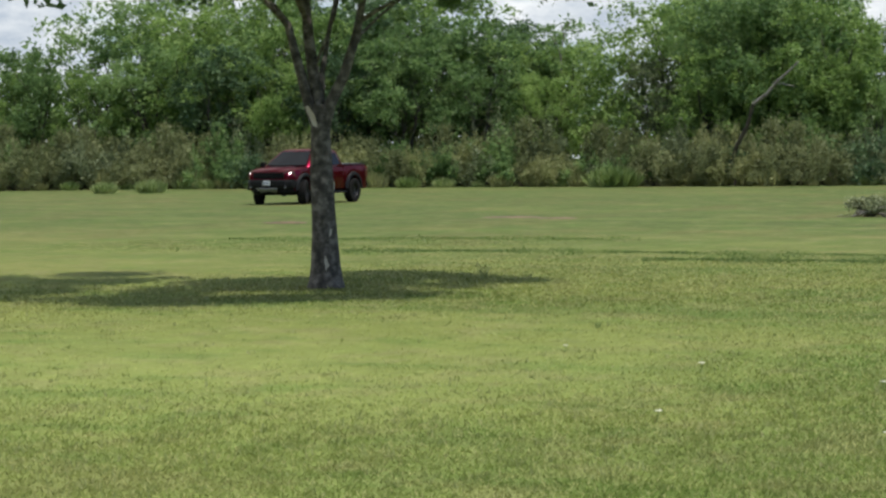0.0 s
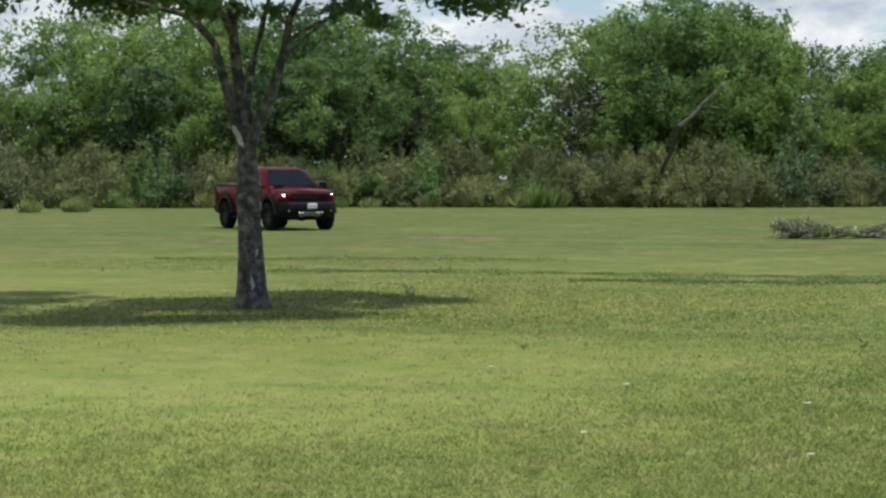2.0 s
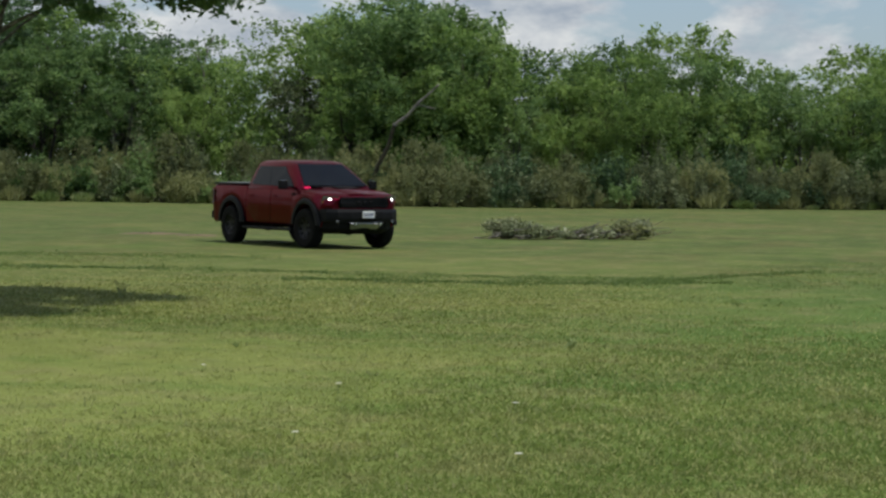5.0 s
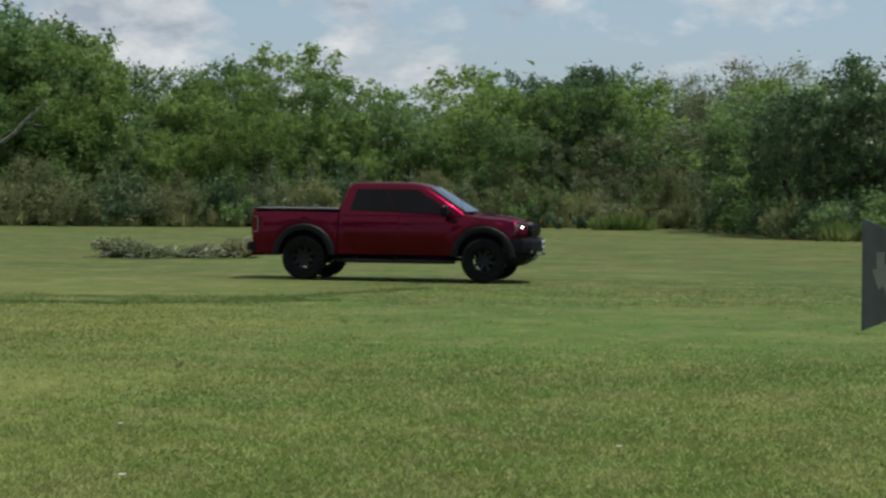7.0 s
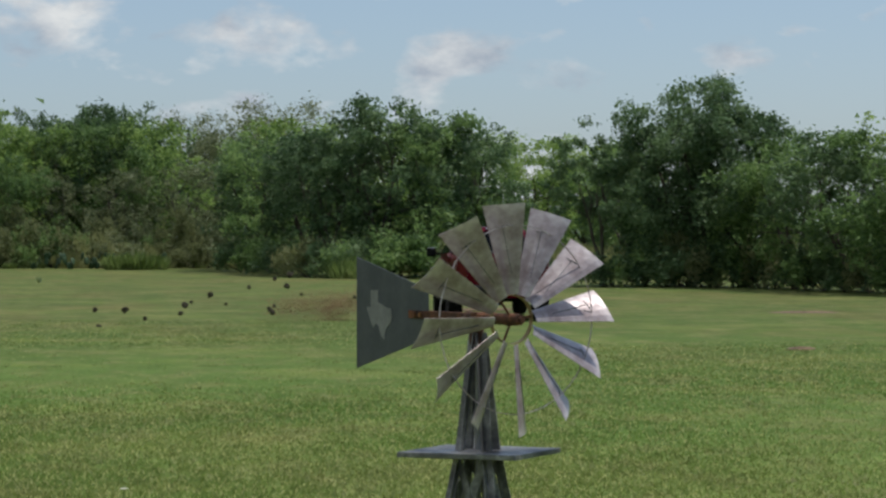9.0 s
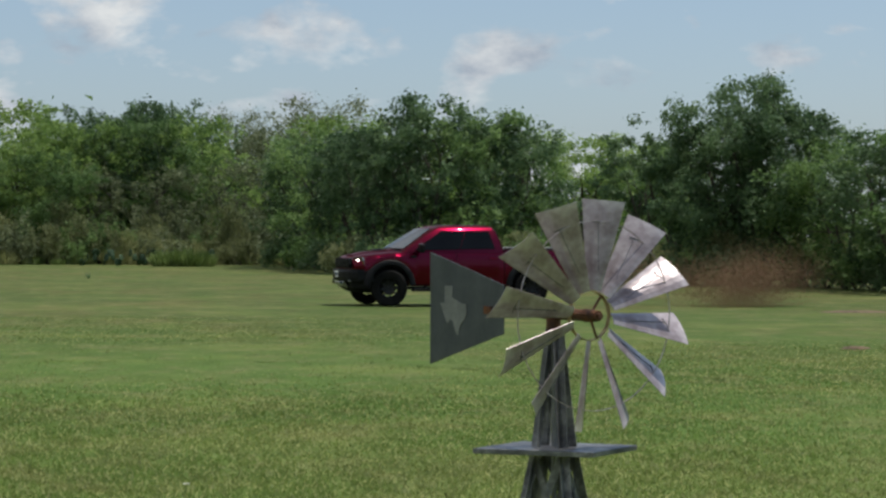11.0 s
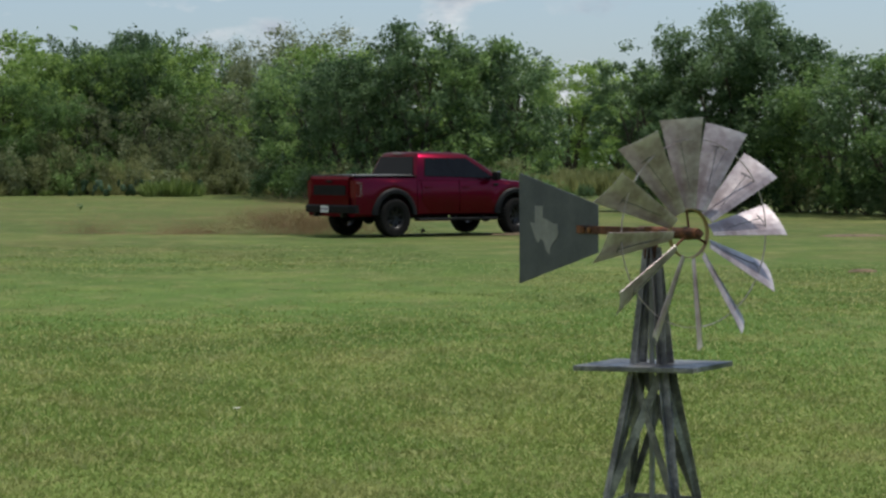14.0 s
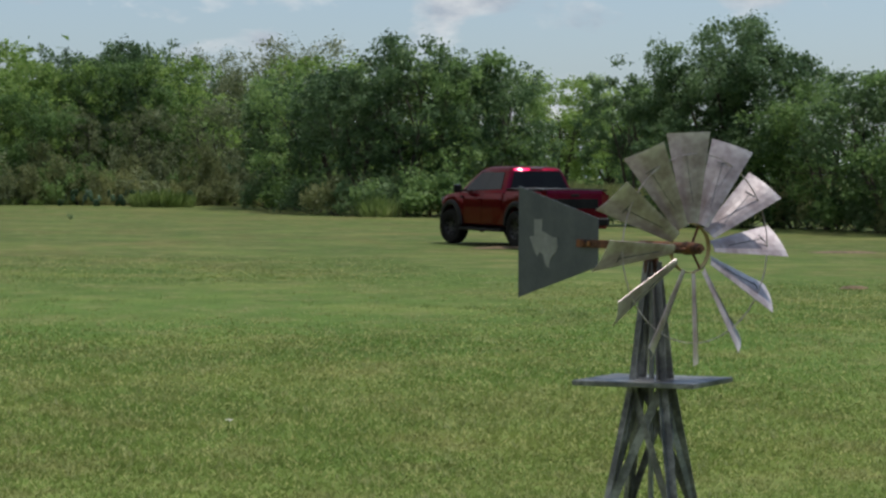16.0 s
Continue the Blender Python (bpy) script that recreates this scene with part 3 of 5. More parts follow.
def build_right_group():
    rng = np.random.default_rng(8)
    # clump in the middle of the far side
    for bearing, d, h, k, wide in ((4.6, 112, 6.8, 2, 1.0), (5.3, 108, 7.2, 0, 1.0), (6.0, 102, 6.6, 2, 1.1), (5.7, 118, 8.4, 4, 1.1), (8.9, 116, 8.0, 4, 0.9), (9.8, 120, 7.8, 0, 0.8), (6.6, 98, 6.6, 2, 1.0), (7.9, 97, 8.1, 2, 0.85), (9.1, 98, 7.8, 0, 0.9), (10.2, 99, 7.1, 2, 0.9), (10.8, 102, 6.6, 0, 0.6),
                                   (12.0, 138, 8.6, 4, 1.1), (13.3, 140, 8.2, 4, 1.1), (14.4, 126, 7.2, 0, 1.1)):
        a = math.radians(bearing)
        place(TREES[k], d * math.sin(a), d * math.cos(a), rng.uniform(0, 360), h / 9.0 * wide * 1.15, h / 9.0)
    for bearing, d, s, k in ((4.3, 110, 1.1, 4), (4.9, 106, 1.1, 1), (5.4, 100, 1.0, 4), (6.0, 95, 1.0, 0), (6.9, 94, 1.1, 4), (7.7, 93, 1.2, 1), (8.5, 94, 1.1, 4), (9.3, 93, 1.3, 1), (10.1, 94, 1.1, 0), (10.8, 95, 0.9, 1)):
        a = math.radians(bearing)
        place(SHRUBS[k], d * math.sin(a), d * math.cos(a), rng.uniform(0, 360), s * 1.15, s)
    # dry tall grass at the back of the gap, and clumps along the edge
    for i in range(60):
        a, d = math.radians(rng.uniform(11.2, 14.2)), rng.uniform(118, 130)
        place(GRASSES[0], d * math.sin(a), d * math.cos(a), rng.uniform(0, 360), rng.uniform(0.7, 1.1))
    for bearing, d, s, k in ((12.4, 108, 0.45, 4), (13.1, 96, 0.4, 1), (11.9, 100, 0.4, 1)):
        a = math.radians(bearing)
        place(SHRUBS[k], d * math.sin(a), d * math.cos(a), rng.uniform(0, 360), s * 0.8, s)
    for bearing, d, s in ((1.0, 116, 0.9), (1.5, 116, 1.0), (1.9, 116.5, 0.8), (-18.6, 112, 1.1), (-18.9, 112, 1.0), (-15.5, 114, 0.9), (-31.0, 108, 0.7), (-32.2, 108, 0.6), (-10.6, 115, 0.9), (7.1, 92, 0.9), (9.9, 91.5, 1.0), (10.6, 91.5, 1.1)):
        a = math.radians(bearing)
        place(GRASSES[1], d * math.sin(a), d * math.cos(a), rng.uniform(0, 360), s)
    # the tallest of the nearer trees, with one long arm
    big = make_tree(92, 7.8, 3.3, LEAF_DARK, "large round dark green oak at the field's side", 30000, 0.085, bare=0.12, clump=50, top_share=0.98, puff=1.0, forks=5)
    a = math.radians(16.2)
    big.matrix_basis = pose(80 * math.sin(a), 80 * math.cos(a), float(ground_z(80 * math.sin(a), 0)), 0, 0, 25)
    arm = make_tree(93, 5.6, 1.7, LEAF_DARK, "open dark green tree leaning beside the large oak", 5600, 0.085, bare=0.5, clump=16, lean=-0.12)
    a = math.radians(13.9)
    arm.matrix_basis = pose(79 * math.sin(a), 79 * math.cos(a), float(ground_z(79 * math.sin(a), 0)))
    # nearer trees at the side
    for bearing, d, h, k, wide in ((15.7, 81, 5.9, 2, 0.95), (17.6, 80, 6.4, 2, 1.2), (18.9, 77, 5.6, 0, 1.2), (20.2, 74, 5.4, 2, 1.3), (21.6, 72, 5.6, 0, 1.3), (23.5, 70, 6.0, 4, 1.3)):
        a = math.radians(bearing)
        place(TREES[k], d * math.sin(a), d * math.cos(a), rng.uniform(0, 360), h / 9.0 * wide, h / 9.0)
    for i in range(16):
        a = math.radians(14.2 + i * 0.62 + rng.normal() * 0.1)
        d = 78.5 - max(0, i - 6) * 1.0
        place(SHRUBS[(4, 1, 4, 0)[i % 4]], d * math.sin(a), d * math.cos(a), rng.uniform(0, 360), rng.uniform(0.8, 1.2), rng.uniform(0.7, 1.2))


build_right_group()


# ---- the near tree ----
def build_near_tree():
    rng = np.random.default_rng(77)
    x, y = -12.665, 25.48
    root = thing("tree", "grey-barked shade tree with forked limbs and peeling bark", "tree", pose(x, y, float(ground_z(x, y)), 0, 0, 26.3))
    bm = bmesh.new()
    # trunk, flared at its foot
    seg = 22
    rings = []
    for h, r, dx in ((-0.1, 0.29, 0.0), (0.0, 0.245, 0.0), (0.10, 0.215, 0.0), (0.30, 0.190, -0.004), (0.7, 0.168, -0.012), (1.1, 0.155, -0.02), (1.5, 0.146, -0.03), (1.8, 0.132, -0.032), (2.05, 0.122, -0.03), (2.25, 0.135, -0.035), (2.42, 0.12, -0.04)):
        rings.append([(dx + r * math.cos(a) * (1 + 0.06 * math.sin(3 * a + h * 2) + 0.05 * math.sin(7 * a - h)), r * math.sin(a), h) for a in (2 * math.pi * i / seg for i in range(seg))])
    loft(bm, rings)
    part("trunk", bm, BARK, root, smooth=True)
    limbs = [
        [(-0.06, 0.0, 2.05), (-0.17, 0.0, 2.30), (-0.27, 0.02, 2.60), (-0.38, 0.05, 2.96), (-0.53, 0.1, 3.48), (-0.82, 0.1, 3.80), (-1.3, 0.0, 4.5)],
        [(-0.05, 0.05, 2.15), (-0.12, 0.08, 2.66), (-0.21, 0.12, 3.33), (-0.25, 0.2, 3.80), (-0.2, 0.3, 4.8), (0.0, 0.4, 5.8)],
        [(0.02, -0.03, 2.15), (0.11, -0.05, 2.42), (0.34, -0.08, 2.80), (0.54, -0.12, 3.33), (0.65, -0.15, 3.80), (1.1, -0.2, 4.8)],
        [(-0.02, 0.06, 2.45), (0.0, 0.2, 2.85), (0.10, 0.4, 3.35), (0.22, 0.7, 3.9), (0.5, 1.4, 4.8)],
        [(0.60, -0.13, 3.50), (0.85, -0.2, 3.63), (1.26, -0.3, 3.80), (2.2, -0.4, 4.2)],
        [(-0.56, 0.1, 3.52), (-0.95, 0.0, 3.85), (-1.9, -0.2, 4.1), (-3.0, -0.2, 4.3)],
        [(-0.22, 0.2, 3.5), (-0.5, -0.5, 4.2), (-0.7, -1.4, 4.7)],
        [(0.45, -0.1, 3.05), (0.62, 0.1, 3.35), (0.95, 0.3, 3.62), (1.5, 0.5, 4.1)],
        [(-0.14, 0.08, 2.85), (0.02, 0.0, 3.2), (0.20, -0.1, 3.55), (0.32, -0.2, 4.1)],
    ]
    for k, pts in enumerate(limbs):
        pts = [(px * (0.84 if pz < 3.9 else 0.95), py, pz) for px, py, pz in pts]
        bm = bmesh.new()
        r0, r1 = ((0.088, 0.035), (0.098, 0.035), (0.092, 0.035), (0.045, 0.022), (0.035, 0.012), (0.045, 0.015), (0.045, 0.02), (0.028, 0.010), (0.026, 0.010))[k]
        rings = []
        for i, p in enumerate(pts):
            r = r0 + (r1 - r0) * i / (len(pts) - 1)
            q = (Vector(pts[min(i + 1, len(pts) - 1)]) - Vector(pts[max(i - 1, 0)])).to_track_quat("Z", "Y")
            rings.append([Vector(p) + q @ Vector((r * math.cos(2 * math.pi * j / 10), r * math.sin(2 * math.pi * j / 10), 0)) for j in range(10)])
        loft(bm, rings)
        part("limb", bm, BARK, root, smooth=True)
    # bare wood where the bark has peeled, on the side towards the field
    for cx, cz, h, w, tilt in ((-0.15, 2.26, 0.36, 0.040, 24), (0.085, 0.95, 0.26, 0.035, -4), (0.06, 0.55, 0.5, 0.03, -6), (0.11, 1.35, 0.16, 0.03, 8), (0.02, 0.28, 0.3, 0.028, 10)):
        r = float(np.interp(cz, (0, 0.35, 0.8, 1.6, 2.3), (0.245, 0.187, 0.165, 0.142, 0.17)))
        bm = bmesh.new()
        out = []
        for i in range(12):
            a = 2 * math.pi * i / 12
            u, v = math.cos(a) * w * rng.uniform(0.75, 1.2), math.sin(a) * h / 2 * rng.uniform(0.8, 1.15)
            u, v = u * math.cos(math.radians(tilt)) - v * math.sin(math.radians(tilt)), u * math.sin(math.radians(tilt)) + v * math.cos(math.radians(tilt))
            uu = min(max(cx + 0.04 + u, -r * 0.95), r * 0.95)
            out.append((cx + u, -math.sqrt(max(r * r - uu * uu, 0.0)) - 0.004, cz + v))
        slab(bm, out, (0, 0.03, 0))
        part("peeled_patch", bm, PEEL, root, "pale bare patch where bark has peeled")
    blobs = []
    for k in range(56):
        a, rr = rng.uniform(0, 2 * math.pi), 4.2 * math.sqrt(rng.uniform(0.02, 1))
        blobs.append((math.cos(a) * rr + 0.3, math.sin(a) * rr * 0.85, rng.uniform(4.5, 6.8) - 0.10 * rr, 0.85, 0.85, 0.4))
    for k in range(12):
        a, rr = rng.uniform(0, 2 * math.pi), rng.uniform(1.0, 3.9)
        blobs.append((math.cos(a) * rr, math.sin(a) * rr, rng.uniform(4.25, 4.6), 0.4, 0.4, 0.2))
    for k in range(9):
        blobs.append((rng.uniform(-0.7, 2.2), rng.uniform(-0.8, 0.8), rng.uniform(3.78, 3.98), 0.20, 0.20, 0.11))
    v, f = leaf_cloud(rng, blobs, 64000, 0.068, diamond=True)
    quick_mesh("crown", v, f, LEAF_DARK, root)
    return root


near_tree = build_near_tree()

# ---- pickup truck ----
PAINT = mat("ruby_red_paint", [(0.100, 0.0018, 0.014), (0.109, 0.0021, 0.016), (0.118, 0.0025, 0.018)], 0.28, 0.92, 1.3, 0.0, coat=0.3, spec=0.5)
PAINT.node_tree.nodes["Principled BSDF"].inputs["Specular Tint"].default_value = (0.55, 0.05, 0.09, 1)
GLASS = mat("tinted_glass", [(0.004, 0.004, 0.005), (0.006, 0.007, 0.008)], 0.06, 0.0, 2.0, 0.0, spec=0.14)
BLACK = mat("black_plastic", [(0.006, 0.006, 0.007), (0.012, 0.012, 0.013)], 0.65, 0.0, 6.0, 0.15, spec=0.12)
FLARE = mat("dark_grey_moulding", [(0.006, 0.006, 0.007), (0.011, 0.011, 0.012)], 0.55, 0.0, 6.0, 0.1, spec=0.15)
RUBBER = mat("tyre_rubber", [(0.006, 0.006, 0.006), (0.015, 0.014, 0.013)], 0.9, 0.0, 9.0, 0.4, spec=0.12)
ALLOY = mat("dark_alloy", [(0.008, 0.008, 0.010), (0.018, 0.018, 0.021)], 0.4, 0.5, 12.0, 0.05)
CHROME = mat("bright_metal", [(0.55, 0.56, 0.58), (0.72, 0.72, 0.74)], 0.22, 1.0, 10.0, 0.05)
SILVER = mat("silver_skid_plate", [(0.30, 0.30, 0.31), (0.42, 0.42, 0.43)], 0.4, 0.7, 10.0, 0.05)
LAMP_ON = mat("headlight_glow", [(0.9, 0.9, 0.9), (1, 1, 1)], 0.2, 0.0, 10.0, 0.0, emit=(1.0, 0.97, 0.92, 7.0))
LAMP_LENS = mat("clear_lens", [(0.10, 0.10, 0.11), (0.20, 0.20, 0.21)], 0.08, 0.3, 10.0, 0.0, coat=1.0)
TAIL_RED = mat("tail_light_red", [(0.090, 0.004, 0.005), (0.130, 0.006, 0.006)], 0.3, 0.0, 10.0, 0.0, coat=0.1, spec=0.2)
PLATE = mat("white_plate", [(0.70, 0.71, 0.72), (0.80, 0.80, 0.80)], 0.4, 0.0, 10.0, 0.0)
PLATE_INK = mat("plate_ink", [(0.05, 0.06, 0.14), (0.07, 0.08, 0.16)], 0.5, 0.0, 10.0, 0.0)
TONNEAU = mat("grey_vinyl_cover", [(0.050, 0.050, 0.052), (0.085, 0.085, 0.088)], 0.55, 0.0, 4.0, 0.15)
AMBER = mat("amber_lens", [(0.16, 0.055, 0.012), (0.20, 0.075, 0.015)], 0.2, 0.0, 10.0, 0.0)

WB = 1.855  # half the wheelbase
TYRE_R = 0.445


def lower_section(x):
    """Half outline of the lower body across the truck at x: from the sill up to the middle of its top."""
    arch = 0.0
    for wx in (-WB, WB):
        d = abs(x - wx)
        if d < 0.56:
            arch = max(arch, 0.46 + math.sqrt(max(0.56 ** 2 - d ** 2, 0)))
    zb = max(0.49, arch)
    top = float(np.interp(x, (-2.95, -1.15, -1.1, 1.45, 1.6, 2.2, 2.55, 2.72), (1.42, 1.42, 1.38, 1.36, 1.345, 1.29, 1.23, 1.12)))
    w = float(np.interp(x, (-2.95, -2.85, -2.4, -1.0, 1.0, 1.3, 2.2, 2.5, 2.72), (0.95, 0.99, 1.015, 0.985, 0.985, 1.01, 1.02, 0.97, 0.80)))
    if x > 2.42:
        zb = max(zb, 0.84)
    zb = min(zb, top - 0.16)
    mid = zb + (top - zb) * 0.45
    return [(w - 0.05, zb), (w - 0.005, zb + 0.05), (w + 0.012, mid), (w, zb + (top - zb) * 0.68), (w - 0.03, top - 0.10), (w - 0.07, top - 0.025), (w - 0.15, top), (w * 0.5, top + 0.012), (0, top + 0.02)]


def skin(bm, xs):
    rings = []
    for x in xs:
        h = lower_section(x)
        rings.append([(x, y, z) for y, z in h] + [(x, -y, z) for y, z in h[-2::-1]])
    return loft(bm, rings, closed=True)


def steps(a, b, n):
    return [a + (b - a) * i / n for i in range(n + 1)]


def cab_ring(z):
    """Outline of the cab at height z: x of the front and back, and half width."""
    zs = (1.33, 1.40, 1.62, 1.82, 1.90, 1.94, 1.955)
    front = float(np.interp(z, zs, (1.52, 1.46, 1.10, 0.76, 0.58, 0.40, 0.2)))
    back = float(np.interp(z, zs, (-1.16, -1.15, -1.09, -1.02, -0.97, -0.90, -0.7)))
    half = float(np.interp(z, zs, (0.96, 0.95, 0.86, 0.77, 0.71, 0.62, 0.4)))
    return front, back, half


def cab_point(s, z, side, out=0.0):
    """A point on the cab's side: s from 0 at the back to 1 at the front."""
    f, b, h = cab_ring(z)
    return (b + (f - b) * s, side * (h + out), z)


def make_wheel(parent, x, y, side, label):
    hub = new("wheel")
    hub.parent = parent
    hub.location = (x, y, TYRE_R)
    tagged(hub, label)
    bm = bmesh.new()
    lathe(bm, [(0.245, -0.135), (0.30, -0.15), (0.40, -0.155), (0.43, -0.14), (0.445, -0.10), (0.445, 0.10), (0.43, 0.14), (0.40, 0.155), (0.30, 0.15), (0.245, 0.135), (0.245, -0.135)], 64)
    # knobs of the tread
    for v in bm.verts:
        r = math.hypot(v.co.x, v.co.z)
        if r > 0.435:
            k = round(math.atan2(v.co.z, v.co.x) / (2 * math.pi) * 64)
            g = 1.028 if (k + (v.co.y > 0)) % 2 else 0.985
            v.co.x, v.co.z = v.co.x * g, v.co.z * g
    part("tyre", bm, RUBBER, hub, "black knobbly off-road tyre")
    bm = bmesh.new()
    o = side
    lathe(bm, [(0.245, o * 0.12), (0.235, o * 0.13), (0.21, o * 0.10), (0.205, -o * 0.12)], 28)
    for k in range(8):
        a = 2 * math.pi * k / 8
        slab(bm, [Matrix.Rotation(a, 3, "Y") @ Vector(p) for p in ((0.05, o * 0.085, -0.035), (0.225, o * 0.115, -0.022), (0.225, o * 0.115, 0.022), (0.05, o * 0.085, 0.035))], (0, -o * 0.03, 0))
    rod(bm, (0, o * 0.05, 0), (0, o * 0.105, 0), 0.065, 0.055, 16)
    part("rim", bm, ALLOY, hub, "dark alloy rim with spokes")
    bm = bmesh.new()
    rod(bm, (0, o * 0.03, 0), (0, o * 0.05, 0), 0.17, 0.17, 20)
    part("brake_disc", bm, FLARE, hub)
    return hub


def build_truck():
    t = thing("pickup_truck", "ruby red four-door pickup truck with dark wheels and tinted glass", "pickup truck")
    bm = bmesh.new()
    skin(bm, steps(-1.14, -0.75, 3) + steps(-0.7, 1.2, 8) + steps(1.29, 2.42, 24) + [2.5, 2.6, 2.68, 2.72])
    part("body", bm, PAINT, t, smooth=True)
    bm = bmesh.new()
    skin(bm, steps(-2.95, -2.45, 4) + steps(-2.42, -1.29, 24) + [-1.22, -1.16])
    part("bed", bm, PAINT, t, smooth=True)
    # cab
    bm = bmesh.new()
    rings = []
    for z in (1.33, 1.40, 1.62, 1.82, 1.90, 1.94, 1.955):
        f, b, h = cab_ring(z)
        c = 0.10 if z < 1.93 else 0.2
        rings.append([(b, -h + c, z), (b, h - c, z), (b + 0.03, h - 0.03, z), (b + c, h, z), (f - c * 1.3, h, z), (f - 0.04, h - 0.04, z), (f, h - c * 1.3, z), (f + 0.03, 0, z), (f, -h + c * 1.3, z), (f - 0.04, -h + 0.04, z), (f - c * 1.3, -h, z), (b + c, -h, z), (b + 0.03, -h + 0.03, z)])
    loft(bm, rings)
    part("cab", bm, PAINT, t, smooth=True)
    # glass
    def front_pt(u, z, out):
        f, b, h = cab_ring(z)
        return (f + 0.03 * (1 - abs(u)) + out, u * (h - 0.11), z + out * 0.6)
    bm = bmesh.new()
    slab(bm, [front_pt(u, 1.41, 0.022) for u in (-1, -0.5, 0, 0.5, 1)] + [front_pt(u, 1.86, 0.022) for u in (0.94, 0.5, 0, -0.5, -0.94)], (-0.012, 0, -0.006))
    part("windshield", bm, GLASS, t, "dark windscreen")
    bm = bmesh.new()
    zs = (1.44, 1.85)
    r0, r1 = cab_ring(1.44), cab_ring(1.85)
    slab(bm, [(r0[1] - 0.03, -r0[2] + 0.12, 1.44), (r0[1] - 0.03, r0[2] - 0.12, 1.44), (r1[1] - 0.03, r1[2] - 0.11, 1.85), (r1[1] - 0.03, -r1[2] + 0.11, 1.85)], (0.012, 0, 0))
    part("rear_window", bm, GLASS, t, "dark rear window")
    # the lamp is bright metal, so that its colour carries the white glint
    bm = bmesh.new()
    box(bm, -0.985, 0, 1.915, 0.03, 0.36, 0.022, 0.006)
    part("brake_lamp", bm, CHROME, t, "clear high-mounted brake lamp glinting on the cab")
    for s in (1, -1):
        bm = bmesh.new()
        slab(bm, [cab_point(0.09, 1.43, s, 0.02), cab_point(0.45, 1.41, s, 0.02), cab_point(0.468, 1.82, s, 0.02), cab_point(0.13, 1.82, s, 0.02)], (0, -s * 0.012, 0))
        part("rear_side_window", bm, GLASS, t)
        bm = bmesh.new()
        slab(bm, [cab_point(0.455, 1.41, s, 0.02), cab_point(0.74, 1.385, s, 0.02), cab_point(0.90, 1.37, s, 0.02), cab_point(0.885, 1.52, s, 0.02), cab_point(0.85, 1.72, s, 0.02), cab_point(0.84, 1.82, s, 0.02), cab_point(0.475, 1.82, s, 0.02)], (0, -s * 0.012, 0))
        part("front_side_window", bm, GLASS, t)
        # door panels, a hair proud of the body
        for x0, x1 in ((-1.02, 0.10), (0.13, 1.22)):
            bm = bmesh.new()
            w = 0.992
            rings = []
            for x in steps(x0, x1, 4):
                if x0 < 0 and x < -0.9:
                    zb = 0.78
                else:
                    zb = 0.54
                rings.append([(x, s * (w - 0.02), zb), (x, s * (w + 0.012), zb + 0.06), (x, s * (w + 0.014), 1.0), (x, s * (w + 0.004), 1.16), (x, s * (w - 0.012), 1.27), (x, s * (w - 0.055), 1.345), (x, s * (w - 0.10), 1.33), (x, s * (w - 0.10), zb)])
            loft(bm, rings)
            door = part("door", bm, PAINT, t, smooth=True)
            bm = bmesh.new()
            box(bm, x0 + 0.18, s * (w + 0.028), 1.17, 0.20, 0.03, 0.035, 0.008)
            part("handle", bm, PAINT, door)
        # mirror
        bm = bmesh.new()
        box(bm, 1.10, s * 1.20, 1.43, 0.13, 0.22, 0.20, 0.035)
        box(bm, 1.12, s * 1.05, 1.39, 0.06, 0.16, 0.05, 0.01)
        mirror = part("mirror", bm, BLACK, t, "black door mirror")
        # bright metal sliver on the mirror's top, standing for its white glint
        bm = bmesh.new()
        box(bm, 1.12, s * 1.20, 1.535, 0.10, 0.17, 0.012, 0.004)
        part("mirror_cap", bm, CHROME, mirror)
        # flares
        for wx in (-WB, WB):
            bm = bmesh.new()
            rings = []
            for i in range(15):
                a = math.radians(2 + 176 * i / 14)
                c, sn = math.cos(a), math.sin(a)
                rings.append([(wx + 0.52 * c, s * 0.985, 0.50 + 0.52 * sn), (wx + 0.52 * c, s * 1.065, 0.50 + 0.52 * sn), (wx + 0.56 * c, s * 1.075, 0.50 + 0.56 * sn), (wx + 0.63 * c, s * 1.06, 0.50 + 0.62 * sn), (wx + 0.665 * c, s * 1.02, 0.50 + 0.65 * sn), (wx + 0.66 * c, s * 0.97, 0.50 + 0.64 * sn)])
            loft(bm, rings)
            part("fender_flare", bm, FLARE, t, "dark grey wheel arch flare", smooth=True)
        bm = bmesh.new()
        box(bm, 0.05, s * 0.98, 0.40, 2.45, 0.20, 0.07, 0.02)
        for x in (-0.8, 0.05, 0.9):
            box(bm, x, s * 0.86, 0.46, 0.06, 0.16, 0.06)
        part("running_board", bm, BLACK, t, "black running board")
        # lamps
        bm = bmesh.new()
        slab(bm, [(2.60, s * 0.60, 1.02), (2.66, s * 0.60, 1.19), (2.50, s * 0.93, 1.20), (2.44, s * 0.96, 0.98)], (0.05, s * 0.03, 0))
        lamp = part("headlight", bm, LAMP_LENS, t, "clear headlight, lit")
        bm = bmesh.new()
        bmesh.ops.create_uvsphere(bm, u_segments=12, v_segments=8, radius=0.045, matrix=Matrix.Translation((2.60, s * 0.80, 1.11)))
        part("bulb", bm, LAMP_ON, lamp, "glowing headlight bulb")
        bm = bmesh.new()
        box(bm, 2.50, s * 0.945, 1.06, 0.10, 0.05, 0.05, 0.01)
        part("side_marker", bm, AMBER, lamp)
        bm = bmesh.new()
        bmesh.ops.create_uvsphere(bm, u_segments=10, v_segments=6, radius=0.035, matrix=Matrix.Translation((2.80, s * 0.72, 0.62)))
        part("fog_lamp", bm, LAMP_LENS, t)
        bm = bmesh.new()
